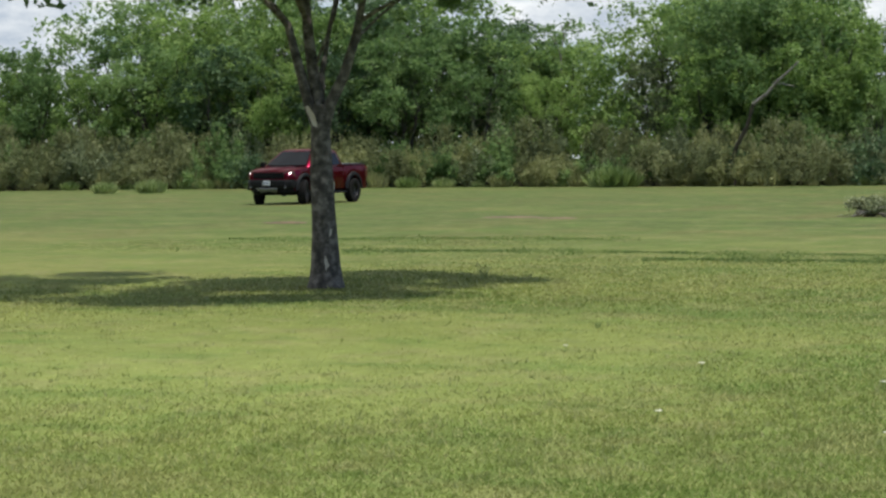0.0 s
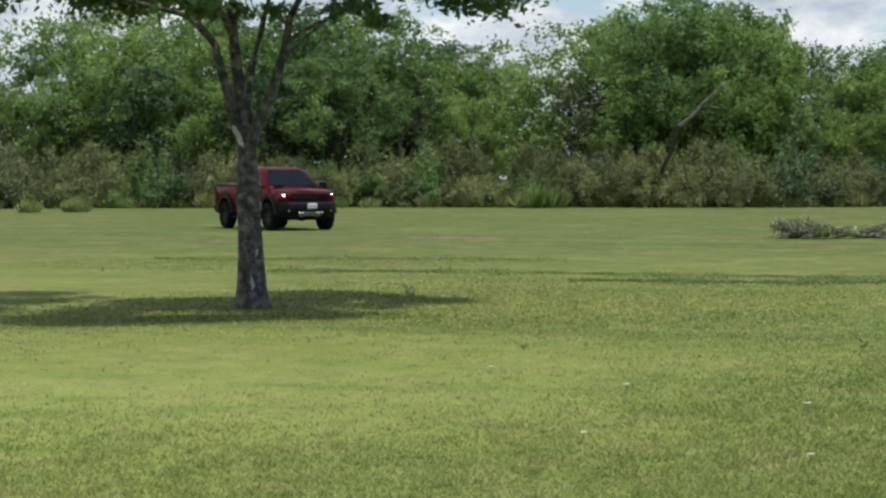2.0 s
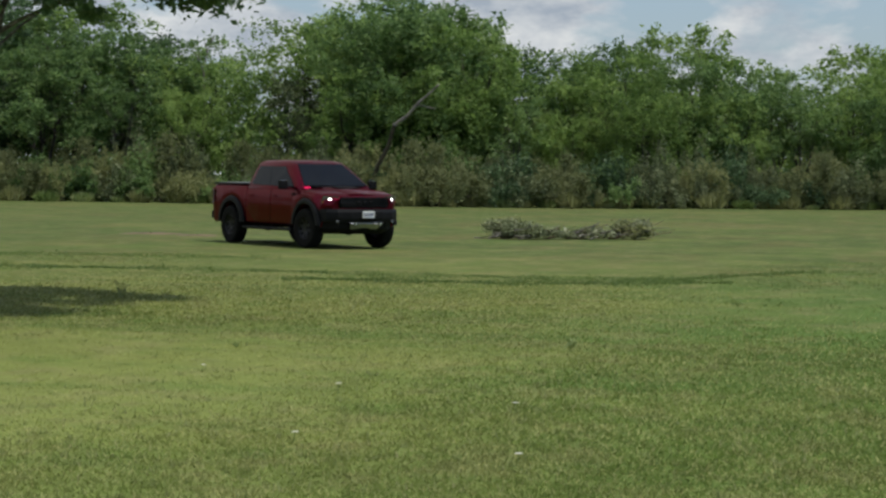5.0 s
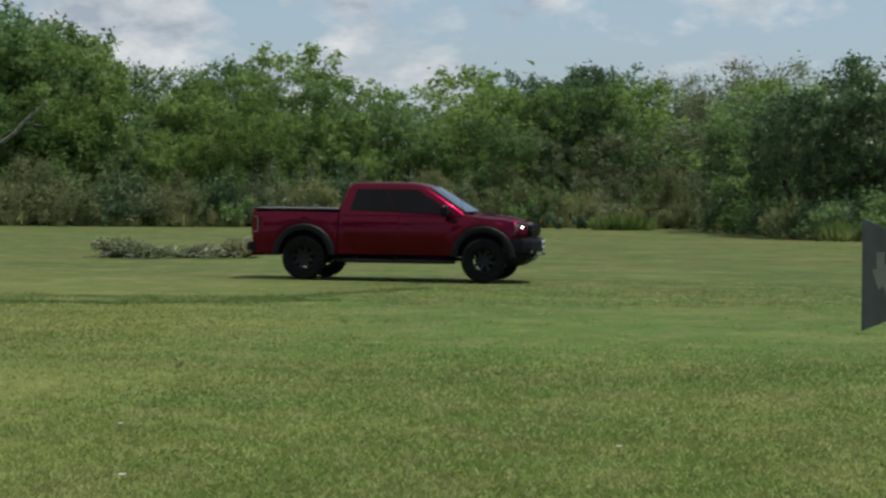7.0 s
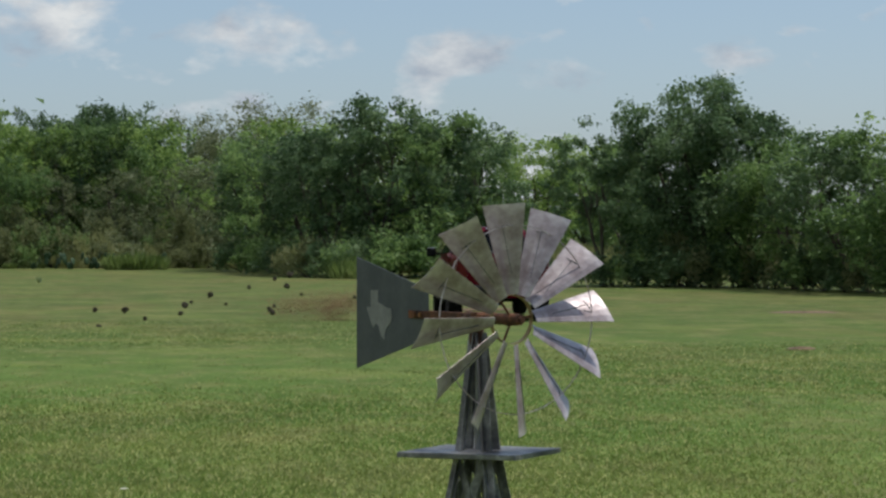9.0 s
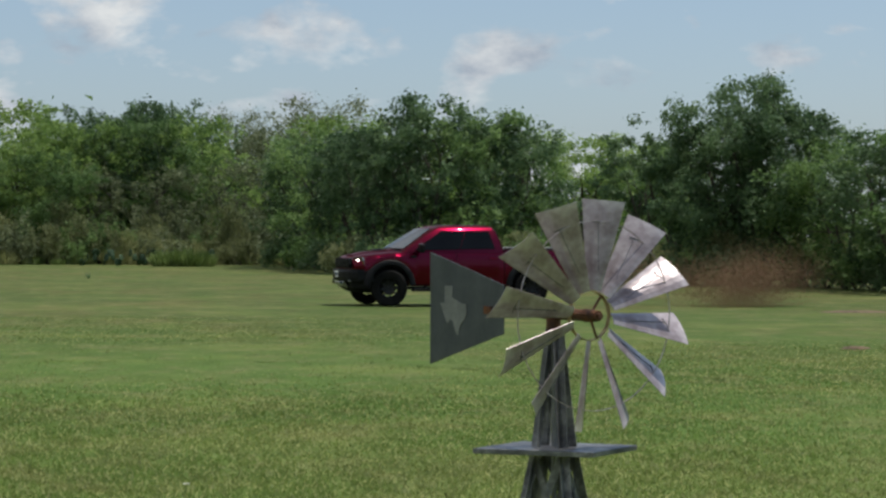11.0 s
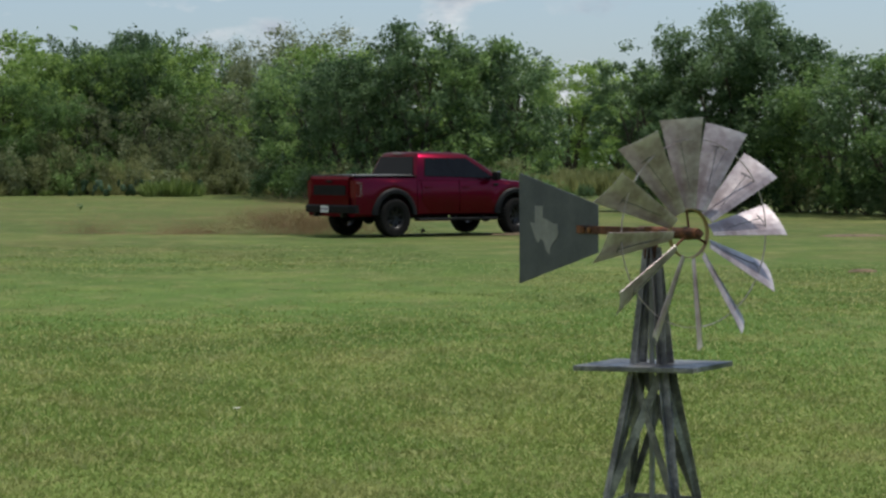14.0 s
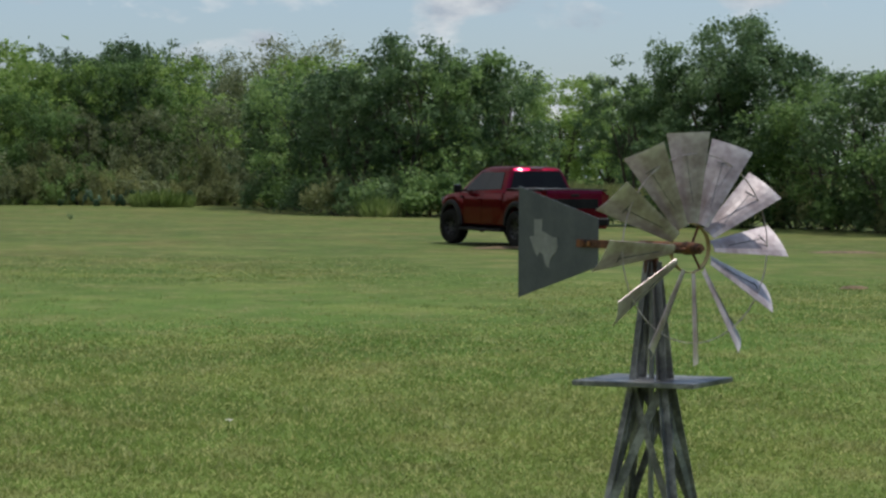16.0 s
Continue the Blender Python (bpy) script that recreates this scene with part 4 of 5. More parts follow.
        slab(bm, [(-2.97, s * 0.76, 0.92), (-2.97, s * 0.965, 0.92), (-2.97, s * 0.965, 1.33), (-2.97, s * 0.76, 1.33)], (0.10, 0, 0))
        slab(bm, [(-2.97, s * 0.955, 0.92), (-2.78, s * 1.012, 0.94), (-2.78, s * 1.012, 1.28), (-2.97, s * 0.955, 1.33)], (0, -s * 0.03, 0))
        tail = part("tail_light", bm, TAIL_RED, t, "red tail light with a clear bracket-shaped strip")
        bm = bmesh.new()
        for z in (0.97, 1.28):
            box(bm, -2.89, s * 0.996, z, 0.09, 0.02, 0.012, 0, None)
        box(bm, -2.83, s * 1.008, 1.12, 0.012, 0.02, 0.28)
        part("light_strip", bm, SILVER, tail)
        # fender vent
        bm = bmesh.new()
        box(bm, 1.25, s * 1.012, 1.22, 0.14, 0.02, 0.06, 0.006)
        part("fender_vent", bm, BLACK, t)
        # bed rail cap
        bm = bmesh.new()
        box(bm, -2.05, s * 0.90, 1.435, 1.75, 0.12, 0.035, 0.01)
        part("bed_rail", bm, BLACK, t)
        # tow hooks
        bm = bmesh.new()
        rod(bm, (2.84, s * 0.33, 0.56), (2.95, s * 0.33, 0.56), 0.03)
        part("tow_hook", bm, CHROME, t)
    # front end
    bm = bmesh.new()
    slab(bm, [(2.70, -0.62, 0.93), (2.70, 0.62, 0.93), (2.73, 0.64, 1.03), (2.71, 0.60, 1.17), (2.71, -0.60, 1.17), (2.73, -0.64, 1.03)], (0.07, 0, 0))
    grille = part("grille", bm, BLACK, t, "black mesh grille")
    for z in (0.965, 1.0, 1.10, 1.14):
        bm = bmesh.new()
        box(bm, 2.785, 0, z, 0.03, 1.16, 0.014)
        part("grille_bar", bm, FLARE, grille)
    for y in (-0.17, 0.0, 0.17):
        bm = bmesh.new()
        box(bm, 2.795, y, 1.05, 0.03, 0.10, 0.055, 0.012)
        part("grille_badge", bm, FLARE, grille, "plain grey badge block")
    bm = bmesh.new()
    rings = []
    for y, x in ((-1.0, 2.42), (-0.93, 2.66), (-0.72, 2.82), (-0.4, 2.90), (0.0, 2.92), (0.4, 2.90), (0.72, 2.82), (0.93, 2.66), (1.0, 2.42)):
        rings.append([(x - 0.16, y, 0.60), (x - 0.02, y, 0.62), (x, y, 0.70), (x, y, 0.83), (x - 0.03, y, 0.90), (x - 0.18, y, 0.90)])
    loft(bm, rings)
    part("front_bumper", bm, FLARE, t, "dark grey steel front bumper")
    bm = bmesh.new()
    rings = []
    for y, x in ((-0.95, 2.40), (-0.62, 2.72), (0.0, 2.80), (0.62, 2.72), (0.95, 2.40)):
        rings.append([(x - 0.25, y * 0.92, 0.33), (x - 0.02, y, 0.45), (x, y, 0.62), (x - 0.2, y, 0.62)])
    loft(bm, rings)
    part("air_dam", bm, BLACK, t)
    bm = bmesh.new()
    slab(bm, [(2.86, -0.42, 0.60), (2.86, 0.42, 0.60), (2.72, 0.34, 0.47), (2.72, -0.34, 0.47)], (0.02, 0, -0.03))
    part("skid_plate", bm, SILVER, t, "silver skid plate")
    bm = bmesh.new()
    box(bm, 2.935, 0.02, 0.78, 0.012, 0.31, 0.155, 0.004)
    plate = part("front_plate", bm, PLATE, t, "white plate with plain bars")
    bm = bmesh.new()
    for k in range(6):
        box(bm, 2.944, -0.09 + k * 0.042, 0.775, 0.006, 0.024, 0.07)
    part("plate_bars", bm, PLATE_INK, plate)
    # hood bulge and vents
    bm = bmesh.new()
    loft(bm, [[(x, -w, z - 0.03), (x, -w + 0.06, z + 0.012), (x, 0, z + 0.026), (x, w - 0.06, z + 0.012), (x, w, z - 0.03), (x, 0, z - 0.06)] for x, w, z in ((1.50, 0.50, 1.375), (1.9, 0.48, 1.345), (2.3, 0.42, 1.30), (2.6, 0.36, 1.225))])
    hood = part("hood", bm, PAINT, t, smooth=True)
    bm = bmesh.new()
    slab(bm, [(1.72, -0.34, 1.392), (1.72, 0.34, 1.392), (2.0, 0.28, 1.366), (2.0, -0.28, 1.366)], (0.0, 0, 0.016))
    part("hood_vent", bm, BLACK, hood)
    bm = bmesh.new()
    box(bm, 1.50, 0, 1.392, 0.14, 1.35, 0.02, 0.006)
    part("wiper_cowl", bm, BLACK, t)
    # back end
    bm = bmesh.new()
    loft(bm, [[(-2.955, y, 0.72), (-3.0, y, 0.76), (-3.01, y, 1.05), (-3.0, y, 1.36), (-2.985, y, 1.425), (-2.93, y, 1.43), (-2.93, y, 0.72)] for y in (-0.76, -0.72, 0.0, 0.72, 0.76)])
    gate = part("tailgate", bm, PAINT, t, "red tailgate with a dark panel")
    bm = bmesh.new()
    box(bm, -3.012, 0, 1.10, 0.014, 1.30, 0.24, 0.004)
    part("tailgate_panel", bm, BLACK, gate)
    bm = bmesh.new()
    box(bm, -3.02, 0, 1.30, 0.03, 0.22, 0.06, 0.01)
    part("tailgate_handle", bm, BLACK, gate)
    bm = bmesh.new()
    loft(bm, [[(x, y, 0.56), (x - 0.16, y, 0.58), (x - 0.17, y, 0.72), (x - 0.12, y, 0.76), (x, y, 0.76)] for y, x in ((-0.98, -2.82), (-0.86, -2.93), (-0.3, -2.97), (0.3, -2.97), (0.86, -2.93), (0.98, -2.82))])
    part("rear_bumper", bm, BLACK, t, "black rear bumper")
    bm = bmesh.new()
    box(bm, -3.155, 0.0, 0.66, 0.012, 0.31, 0.15, 0.004)
    plate = part("rear_plate", bm, PLATE, t, "white plate with plain bars")
    bm = bmesh.new()
    for k in range(6):
        box(bm, -3.164, -0.105 + k * 0.042, 0.66, 0.006, 0.024, 0.07)
    part("plate_bars", bm, PLATE_INK, plate)
    bm = bmesh.new()
    loft(bm, [[(x, -0.84, 1.43), (x, -0.80, 1.462), (x, 0, 1.474), (x, 0.80, 1.462), (x, 0.84, 1.43)] for x in (-2.93, -2.9, -2.3, -1.7, -1.2, -1.17)])
    part("tonneau_cover", bm, TONNEAU, t, "grey bed cover")
    # under the body
    bm = bmesh.new()
    box(bm, 0.0, 0, 0.62, 5.2, 0.95, 0.22, 0.03)
    for wx in (-WB, WB):
        rod(bm, (wx, -0.8, 0.44), (wx, 0.8, 0.44), 0.06)
        bmesh.ops.create_uvsphere(bm, u_segments=12, v_segments=8, radius=0.16, matrix=Matrix.Translation((wx, 0.12 if wx > 0 else 0, 0.44)))
        box(bm, wx, 0, 0.86, 1.2, 1.5, 0.5, 0.05)
    box(bm, -0.6, -0.5, 0.52, 1.3, 0.3, 0.2, 0.05)
    part("chassis", bm, BLACK, t, "black chassis, axles and wheel wells")
    bm = bmesh.new()
    rod(bm, (-2.6, -0.55, 0.55), (-3.06, -0.55, 0.53), 0.055, 0.055, 12)
    part("exhaust_tip", bm, ALLOY, t)
    bm = bmesh.new()
    rod(bm, (-2.6, 0.55, 0.55), (-3.06, 0.55, 0.53), 0.055, 0.055, 12)
    part("exhaust_tip", bm, ALLOY, t)
    bm = bmesh.new()
    rod(bm, (1.42, -0.88, 1.36), (1.36, -0.90, 1.85), 0.006, 0.003, 6)
    part("antenna", bm, BLACK, t)
    # the cab stands tall over the belt line
    for o in t.children:
        if o.type == "MESH" and o.name.split(".")[0] in ("cab", "windshield", "rear_window", "rear_side_window", "front_side_window", "brake_lamp"):
            for v in o.data.vertices:
                if v.co.z > 1.40:
                    v.co.z = 1.40 + (v.co.z - 1.40) * 1.10
    wheels = {}
    for key, x, y, s in (("FR", WB, -0.93, -1), ("FL", WB, 0.93, 1), ("RR", -WB, -0.93, -1), ("RL", -WB, 0.93, 1)):
        wheels[key] = make_wheel(t, x, y, s, "off-road wheel with dark alloy rim")
    return t, wheels


truck, truck_wheels = build_truck()

# ---- garden windmill ----
ZINC = mat("weathered_galvanised_steel", [(0.215, 0.168, 0.176), (0.350, 0.298, 0.312), (0.540, 0.490, 0.505)], 0.34, 0.30, 8.0, 0.12, fine=40.0)
SLATE = mat("slate_blue_steel", [(0.050, 0.060, 0.072), (0.075, 0.087, 0.10)], 0.55, 0.3, 9.0, 0.1)
RUST = mat("rusty_iron", [(0.09, 0.035, 0.018), (0.20, 0.085, 0.035), (0.30, 0.15, 0.06)], 0.8, 0.3, 25.0, 0.5)
DARK_RUST = mat("dark_rusty_iron", [(0.030, 0.014, 0.010), (0.085, 0.034, 0.018), (0.17, 0.065, 0.028)], 0.75, 0.3, 20.0, 0.4)
RING = mat("rusted_pale_ring", [(0.22, 0.15, 0.07), (0.42, 0.33, 0.18)], 0.6, 0.5, 25.0, 0.3)
TOWER = mat("grey_weathered_tower_steel", [(0.055, 0.057, 0.064), (0.130, 0.132, 0.140), (0.30, 0.30, 0.305)], 0.45, 0.4, 8.0, 0.15)
PALE_STEEL = mat("pale_grey_steel", [(0.15, 0.16, 0.17), (0.24, 0.25, 0.26)], 0.5, 0.4, 9.0, 0.1)
HUB = Vector((1.72, 7.80, 1.29))


def build_windmill():
    bx, by = 1.625, 8.01
    g = float(ground_z(bx, by))
    w = thing("garden_windmill", "ornamental metal windmill with twelve galvanised blades and a slate tail", "windmill", pose(bx, by, g))
    top, plat = 1.40, 0.945
    turn = Matrix.Rotation(math.radians(-33), 4, "Z")

    def leg_at(k, z):
        r = 0.022 + (top - z) * 0.128 if z > plat else 0.080 + (plat - z) * 0.223
        a = math.radians(45 + 90 * k)
        return turn @ Vector((r * math.cos(a) * 1.0, r * math.sin(a) * 1.0, z))

    for k in range(4):
        bm = bmesh.new()
        for z0, z1 in ((-0.02, plat + 0.01), (plat, top)):
            a, b = leg_at(k, z0), leg_at(k, z1)
            rad = Vector((a.x, a.y, 0)).normalized()
            t = Vector((-rad.y, rad.x, 0))
            for d in ((rad + t) * 0.7071, (rad - t) * 0.7071):
                strip(bm, a - d * 0.012, b - d * 0.010, 0.038, 0.004, up=d.cross(b - a))
        part("leg", bm, TOWER, w, "angle-iron leg")
    for k in range(4):
        for z0, z1 in ((0.05, 0.42), (0.42, plat - 0.015)):
            for p, q in (((k, z0), ((k + 1) % 4, z1)), (((k + 1) % 4, z0), (k, z1))):
                bm = bmesh.new()
                strip(bm, leg_at(*p), leg_at(*q), 0.032, 0.004)
                part("brace", bm, TOWER, w)
    for z in (0.42,):
        for k in range(4):
            bm = bmesh.new()
            strip(bm, leg_at(k, z), leg_at((k + 1) % 4, z), 0.018, 0.004)
            part("girt", bm, TOWER, w)
    # added pale bar up the tower's middle, standing for a sunlit leg face
    bm = bmesh.new()
    strip(bm, (0.0, 0.0, 0.0), (0.0, 0.0, top - 0.02), 0.022, 0.010, up=(0.4, -0.9, 0))
    part("pump_rod", bm, PALE_STEEL, w, "pale flat strip standing for the sunlit face of a leg")
    # platform: frame and boards
    bm = bmesh.new()
    box(bm, 0.006, 0, plat, 0.48, 0.48, 0.020, 0.003, Matrix.Scale(0.68, 4, Vector((0.2, 0.98, 0))) @ turn)
    part("platform", bm, TOWER, w, "flat grey platform")
    # head: carries tail and wheel
    hz = HUB.z - g
    hub_local = Vector((HUB.x - bx, HUB.y - by, hz))
    fwd = Vector((0.42, -0.907, 0)).normalized()
    m = Matrix((Vector((fwd.y, -fwd.x, 0)), fwd, Vector((0, 0, 1)))).transposed().to_4x4()
    m = Matrix.Translation(hub_local) @ m

    def on_head(ob):
        ob.matrix_basis = m.copy()
        return ob

    # in the head's space y points ahead, out of the wheel's face
    bm = bmesh.new()
    rod(bm, (0, -0.30, 0), (0, 0.03, 0), 0.022, 0.022, 12)
    rod(bm, (0, -0.235, -0.10), (0, -0.235, 0.02), 0.028, 0.028, 12)
    on_head(part("axle", bm, DARK_RUST, w, "rusty axle housing"))
    bm = bmesh.new()
    for x in (-0.010, 0.010):
        box(bm, x, -0.46, 0.0, 0.006, 0.46, 0.032, 0.002)
    on_head(part("tail_arm", bm, DARK_RUST, w, "rusty tail arm"))
    bm = bmesh.new()
    slab(bm, [(0, -0.56, 0.10), (0, -0.56, -0.09), (0, -1.09, -0.235), (0, -1.09, 0.225)], (0.004, 0, 0))
    tail = on_head(part("tail", bm, SLATE, w, "slate grey tail vane with a pale state-shaped emblem"))
    # pale emblem on both faces
    shape = ((-0.42, 0.10), (-0.42, 0.46), (-0.10, 0.46), (-0.10, 0.22), (0.10, 0.16), (0.30, 0.10), (0.47, 0.10), (0.50, -0.10), (0.44, -0.20), (0.28, -0.30), (0.18, -0.42), (0.16, -0.56), (0.02, -0.48), (-0.08, -0.28), (-0.20, -0.22), (-0.30, -0.32), (-0.42, -0.20), (-0.60, 0.10))
    for x, o in ((0.0042, 0.002), (-0.0002, -0.002)):
        bm = bmesh.new()
        slab(bm, [(x, -0.905 + u * 0.175, v * 0.195) for u, v in shape], (o, 0, 0))
        part("emblem", bm, PALE_STEEL, tail, "pale grey emblem")
    for y in (-0.60, -0.64):
        bm = bmesh.new()
        rod(bm, (-0.022, y, 0), (0.022, y, 0), 0.010, 0.010, 6)
        part("bolt", bm, RUST, tail)
    wheel = new("wind_wheel")
    wheel.parent = w
    wheel.matrix_basis = m.copy()
    tagged(wheel, "twelve-bladed galvanised wheel")
    bm = bmesh.new()
    rod(bm, (0, -0.035, 0), (0, 0.045, 0), 0.026, 0.020, 12)
    rod(bm, (0, 0.045, 0), (0, 0.06, 0), 0.012, 0.012, 6)
    part("hub", bm, DARK_RUST, wheel, "rusty hub")
    for r, wd in ((0.093, 0.020), (0.352, 0.004)):
        bm = bmesh.new()
        lathe(bm, [(r, -wd / 2), (r, wd / 2), (r - 0.003, wd / 2), (r - 0.003, -wd / 2), (r, -wd / 2)], 48, Matrix.Translation((0, -0.012 if r < 0.1 else 0.026, 0)))
        part("ring", bm, RING if r < 0.1 else ZINC, wheel)
    for k in range(3):
        bm = bmesh.new()
        a = 2 * math.pi * k / 3
        rod(bm, (0.02 * math.cos(a), -0.01, 0.02 * math.sin(a)), (0.091 * math.cos(a), -0.012, 0.091 * math.sin(a)), 0.005)
        part("spoke", bm, DARK_RUST, wheel)
    bmb = bmesh.new()
    pitch = math.radians(44)
    # a blade along z, slightly cupped, pitched about its own length
    rings = []
    for z in steps(0.094, 0.430, 5):
        hw = 0.025 + (z - 0.082) / 0.348 * 0.056
        row = []
        for i in range(7):
            u = -1 + 2 * i / 6
            row.append(Vector((u * hw, 0.010 * (1 - u * u), z)))
        back = [p - Vector((0, 0.0016, 0)) for p in row[::-1]]
        rings.append(row + back)
    loft(bmb, rings)
    bmesh.ops.rotate(bmb, cent=(0, 0, 0), matrix=Matrix.Rotation(-pitch, 3, "Z"), verts=bmb.verts[:])
    first = part("blade", bmb, ZINC, wheel, "pitched galvanised blade")
    # bracket on the blade, coloured dark to take in its shadow line too
    rib = bmesh.new()
    strip(rib, (-0.010, 0.0105, 0.17), (0.010, 0.0115, 0.352), 0.0018, 0.002)
    strip(rib, (-0.012, 0.0115, 0.352), (0.030, 0.0105, 0.345), 0.002, 0.002)
    bmesh.ops.rotate(rib, cent=(0, 0, 0), matrix=Matrix.Rotation(-pitch, 3, "Z"), verts=rib.verts[:])
    ribob = part("rib", rib, SLATE, wheel)
    for k in range(1, 12):
        b = new("blade", first.data)
        b.parent = wheel
        tagged(b, "pitched galvanised blade")
        b.rotation_euler = (0, 2 * math.pi * k / 12, 0)
        r = new("rib", ribob.data)
        r.parent = wheel
        r.rotation_euler = (0, 2 * math.pi * k / 12, 0)
    return w, wheel, m


windmill, wind_wheel, WHEEL_AT = build_windmill()


# ---- small things on the field ----
SOIL = mat("red_brown_soil", [(0.080, 0.058, 0.032), (0.120, 0.085, 0.048), (0.165, 0.115, 0.065)], 0.95, 0.0, 5.0, 0.5)
DUST = mat("brown_dust", [(0.20, 0.125, 0.070), (0.28, 0.175, 0.10)], 1.0, 0.0, 2.0, 0.0)
CLOD = mat("dark_turf_clod", [(0.020, 0.017, 0.010), (0.050, 0.042, 0.022)], 0.95, 0.0, 9.0, 0.5)
PALE = mat("pale_petals", [(0.62, 0.60, 0.52), (0.75, 0.73, 0.65)], 0.7, 0.0, 10.0, 0.0)


def set_on_ground(ob, x, y, turn=0.0):
    ob.matrix_basis = pose(x, y, float(ground_z(x, y)), 0, 0, turn)
    return ob


PILE_LEAF = leafy("wilted_pale_leaf", [(0.185, 0.215, 0.105), (0.320, 0.345, 0.205), (0.500, 0.505, 0.370)], 0.3)


RED_TWIG = mat("red_brown_cut_branch", [(0.070, 0.036, 0.026), (0.150, 0.085, 0.062)], 0.85, scale=6.0, bump=0.4)


def build_brush_pile():
    rng = np.random.default_rng(41)
    p = thing("brush_pile", "long low pile of cut branches with wilting leaves", "brush pile")
    set_on_ground(p, -10.3, 57.5, math.degrees(math.atan2(3.0, 4.3)) * 0.6)
    for k in range(64):
        bm = bmesh.new()
        x, y = rng.uniform(-2.3, 2.3), rng.uniform(-0.5, 0.5)
        a = rng.uniform(-0.7, 0.7)
        ln = rng.uniform(0.4, 1.3)
        z = rng.uniform(0.03, 0.36)
        limb(bm, rng, (x - ln / 2 * math.cos(a), y - ln / 2 * math.sin(a), max(0.02, z - 0.18)), (x + ln / 2 * math.cos(a), y + ln / 2 * math.sin(a), z + rng.uniform(-0.1, 0.22)), rng.uniform(0.010, 0.028), 0.006, 0.12, 6, 3)
        part("branch", bm, (DEADWOOD, BARK, DEADWOOD, RED_TWIG)[k % 4], p)
    # leaves thick at the ends of the pile, thin in its middle
    blobs = []
    for k in range(46):
        x = rng.uniform(-2.3, 2.1)
        tall = 0.13 + 0.22 * min(1.0, abs(x + 0.2) / 1.6) * rng.uniform(0.3, 1.2)
        blobs.append((x, rng.uniform(-0.45, 0.45), tall, 0.24, 0.26, tall * 0.55))
    v, f = leaf_cloud(rng, blobs, 5600, 0.062, ragged=0.35)
    v[:, 2] = np.maximum(v[:, 2], 0.01)
    quick_mesh("leaves", v, f, PILE_LEAF, p)
    blobs = [(rng.uniform(1.2, 2.5), rng.uniform(-0.3, 0.3), rng.uniform(0.18, 0.45), 0.26, 0.26, 0.11) for _ in range(7)]
    v, f = leaf_cloud(rng, blobs, 700, 0.08, ragged=0.4)
    quick_mesh("green_leaves", v, f, LEAF_TAN, p)
    return p


build_brush_pile()


def build_weed(x, y, h, seed, material, label, n=26):
    rng = np.random.default_rng(seed)
    w = thing("weed", label, "weed")
    set_on_ground(w, x, y)
    bm = bmesh.new()
    for k in range(4):
        a = rng.uniform(0, 6.28)
        limb(bm, rng, (0, 0, -0.01), (math.cos(a) * h * 0.5, math.sin(a) * h * 0.5, h * rng.uniform(0.6, 1.0)), 0.006, 0.003, 0.1, 5, 2)
    part("stem", bm, LEAF_YELLOW, w)
    v, f = leaf_cloud(rng, [(0, 0, h * 0.55, h * 0.55, h * 0.55, h * 0.45)], n, h * 0.22)
    v[:, 2] = np.maximum(v[:, 2], 0.005)
    quick_mesh("leaves", v, f, material, w)
    return w


def build_flower(x, y, h):
    w = thing("wildflower", "small white wildflower in the lawn", "flower")
    set_on_ground(w, x, y)
    bm = bmesh.new()
    rod(bm, (0, 0, -0.01), (0.01, 0, h), 0.003, 0.002, 6)
    part("stem", bm, LEAF_MID, w)
    bm = bmesh.new()
    for k in range(8):
        a = 2 * math.pi * k / 8
        c, s = math.cos(a), math.sin(a)
        slab(bm, [(0.01 + 0.004 * c, 0.004 * s, h), (0.01 + 0.018 * c - 0.007 * s, 0.018 * s + 0.007 * c, h + 0.006), (0.01 + 0.028 * c, 0.028 * s, h + 0.002), (0.01 + 0.018 * c + 0.007 * s, 0.018 * s - 0.007 * c, h + 0.006)], (0, 0, 0.002))
    part("petals", bm, PALE, w)
    return w


build_flower(-4.75, 16.05, 0.10)
for fx, fy in ((-4.2, 13.2), (-2.6, 12.6), (-6.4, 17.5), (-3.2, 15.4), (0.4, 14.5)):
    build_flower(fx, fy, 0.07)
build_weed(-3.85, 21.3, 0.11, 51, LEAF_YELLOW, "low leafy yellow-green weed in the lawn")
build_weed(-11.35, 27.8, 0.22, 52, LEAF_TAN, "spindly pale weed standing in the lawn", 14)
build_weed(-7.0, 20.1, 0.06, 53, LEAF_YELLOW, "low green weed in the lawn")
build_weed(-1.55, 82.0, 0.28, 54, LEAF_DARK, "small dark tuft on the far lawn")
build_weed(-20.2, 34.5, 0.09, 56, LEAF_YELLOW, "low green weed in the lawn")


def build_dirt(x, y, lx, ly, seed):
    rng = np.random.default_rng(seed)
    bm = bmesh.new()
    rings = []
    for s, z in ((1.0, -0.005), (0.8, 0.02), (0.45, 0.035), (0.1, 0.04)):
        rings.append([(lx * s * math.cos(a) * rng.uniform(0.85, 1.1), ly * s * math.sin(a) * rng.uniform(0.85, 1.1), z + rng.uniform(0, 0.012)) for a in (2 * math.pi * i / 20 for i in range(20))])
    loft(bm, rings, caps=False)
    ob = part("bare_soil", bm, SOIL, smooth=True)
    tagged(ob, "bare patch of red-brown soil in the lawn", "soil patch")
    return set_on_ground(ob, x, y)


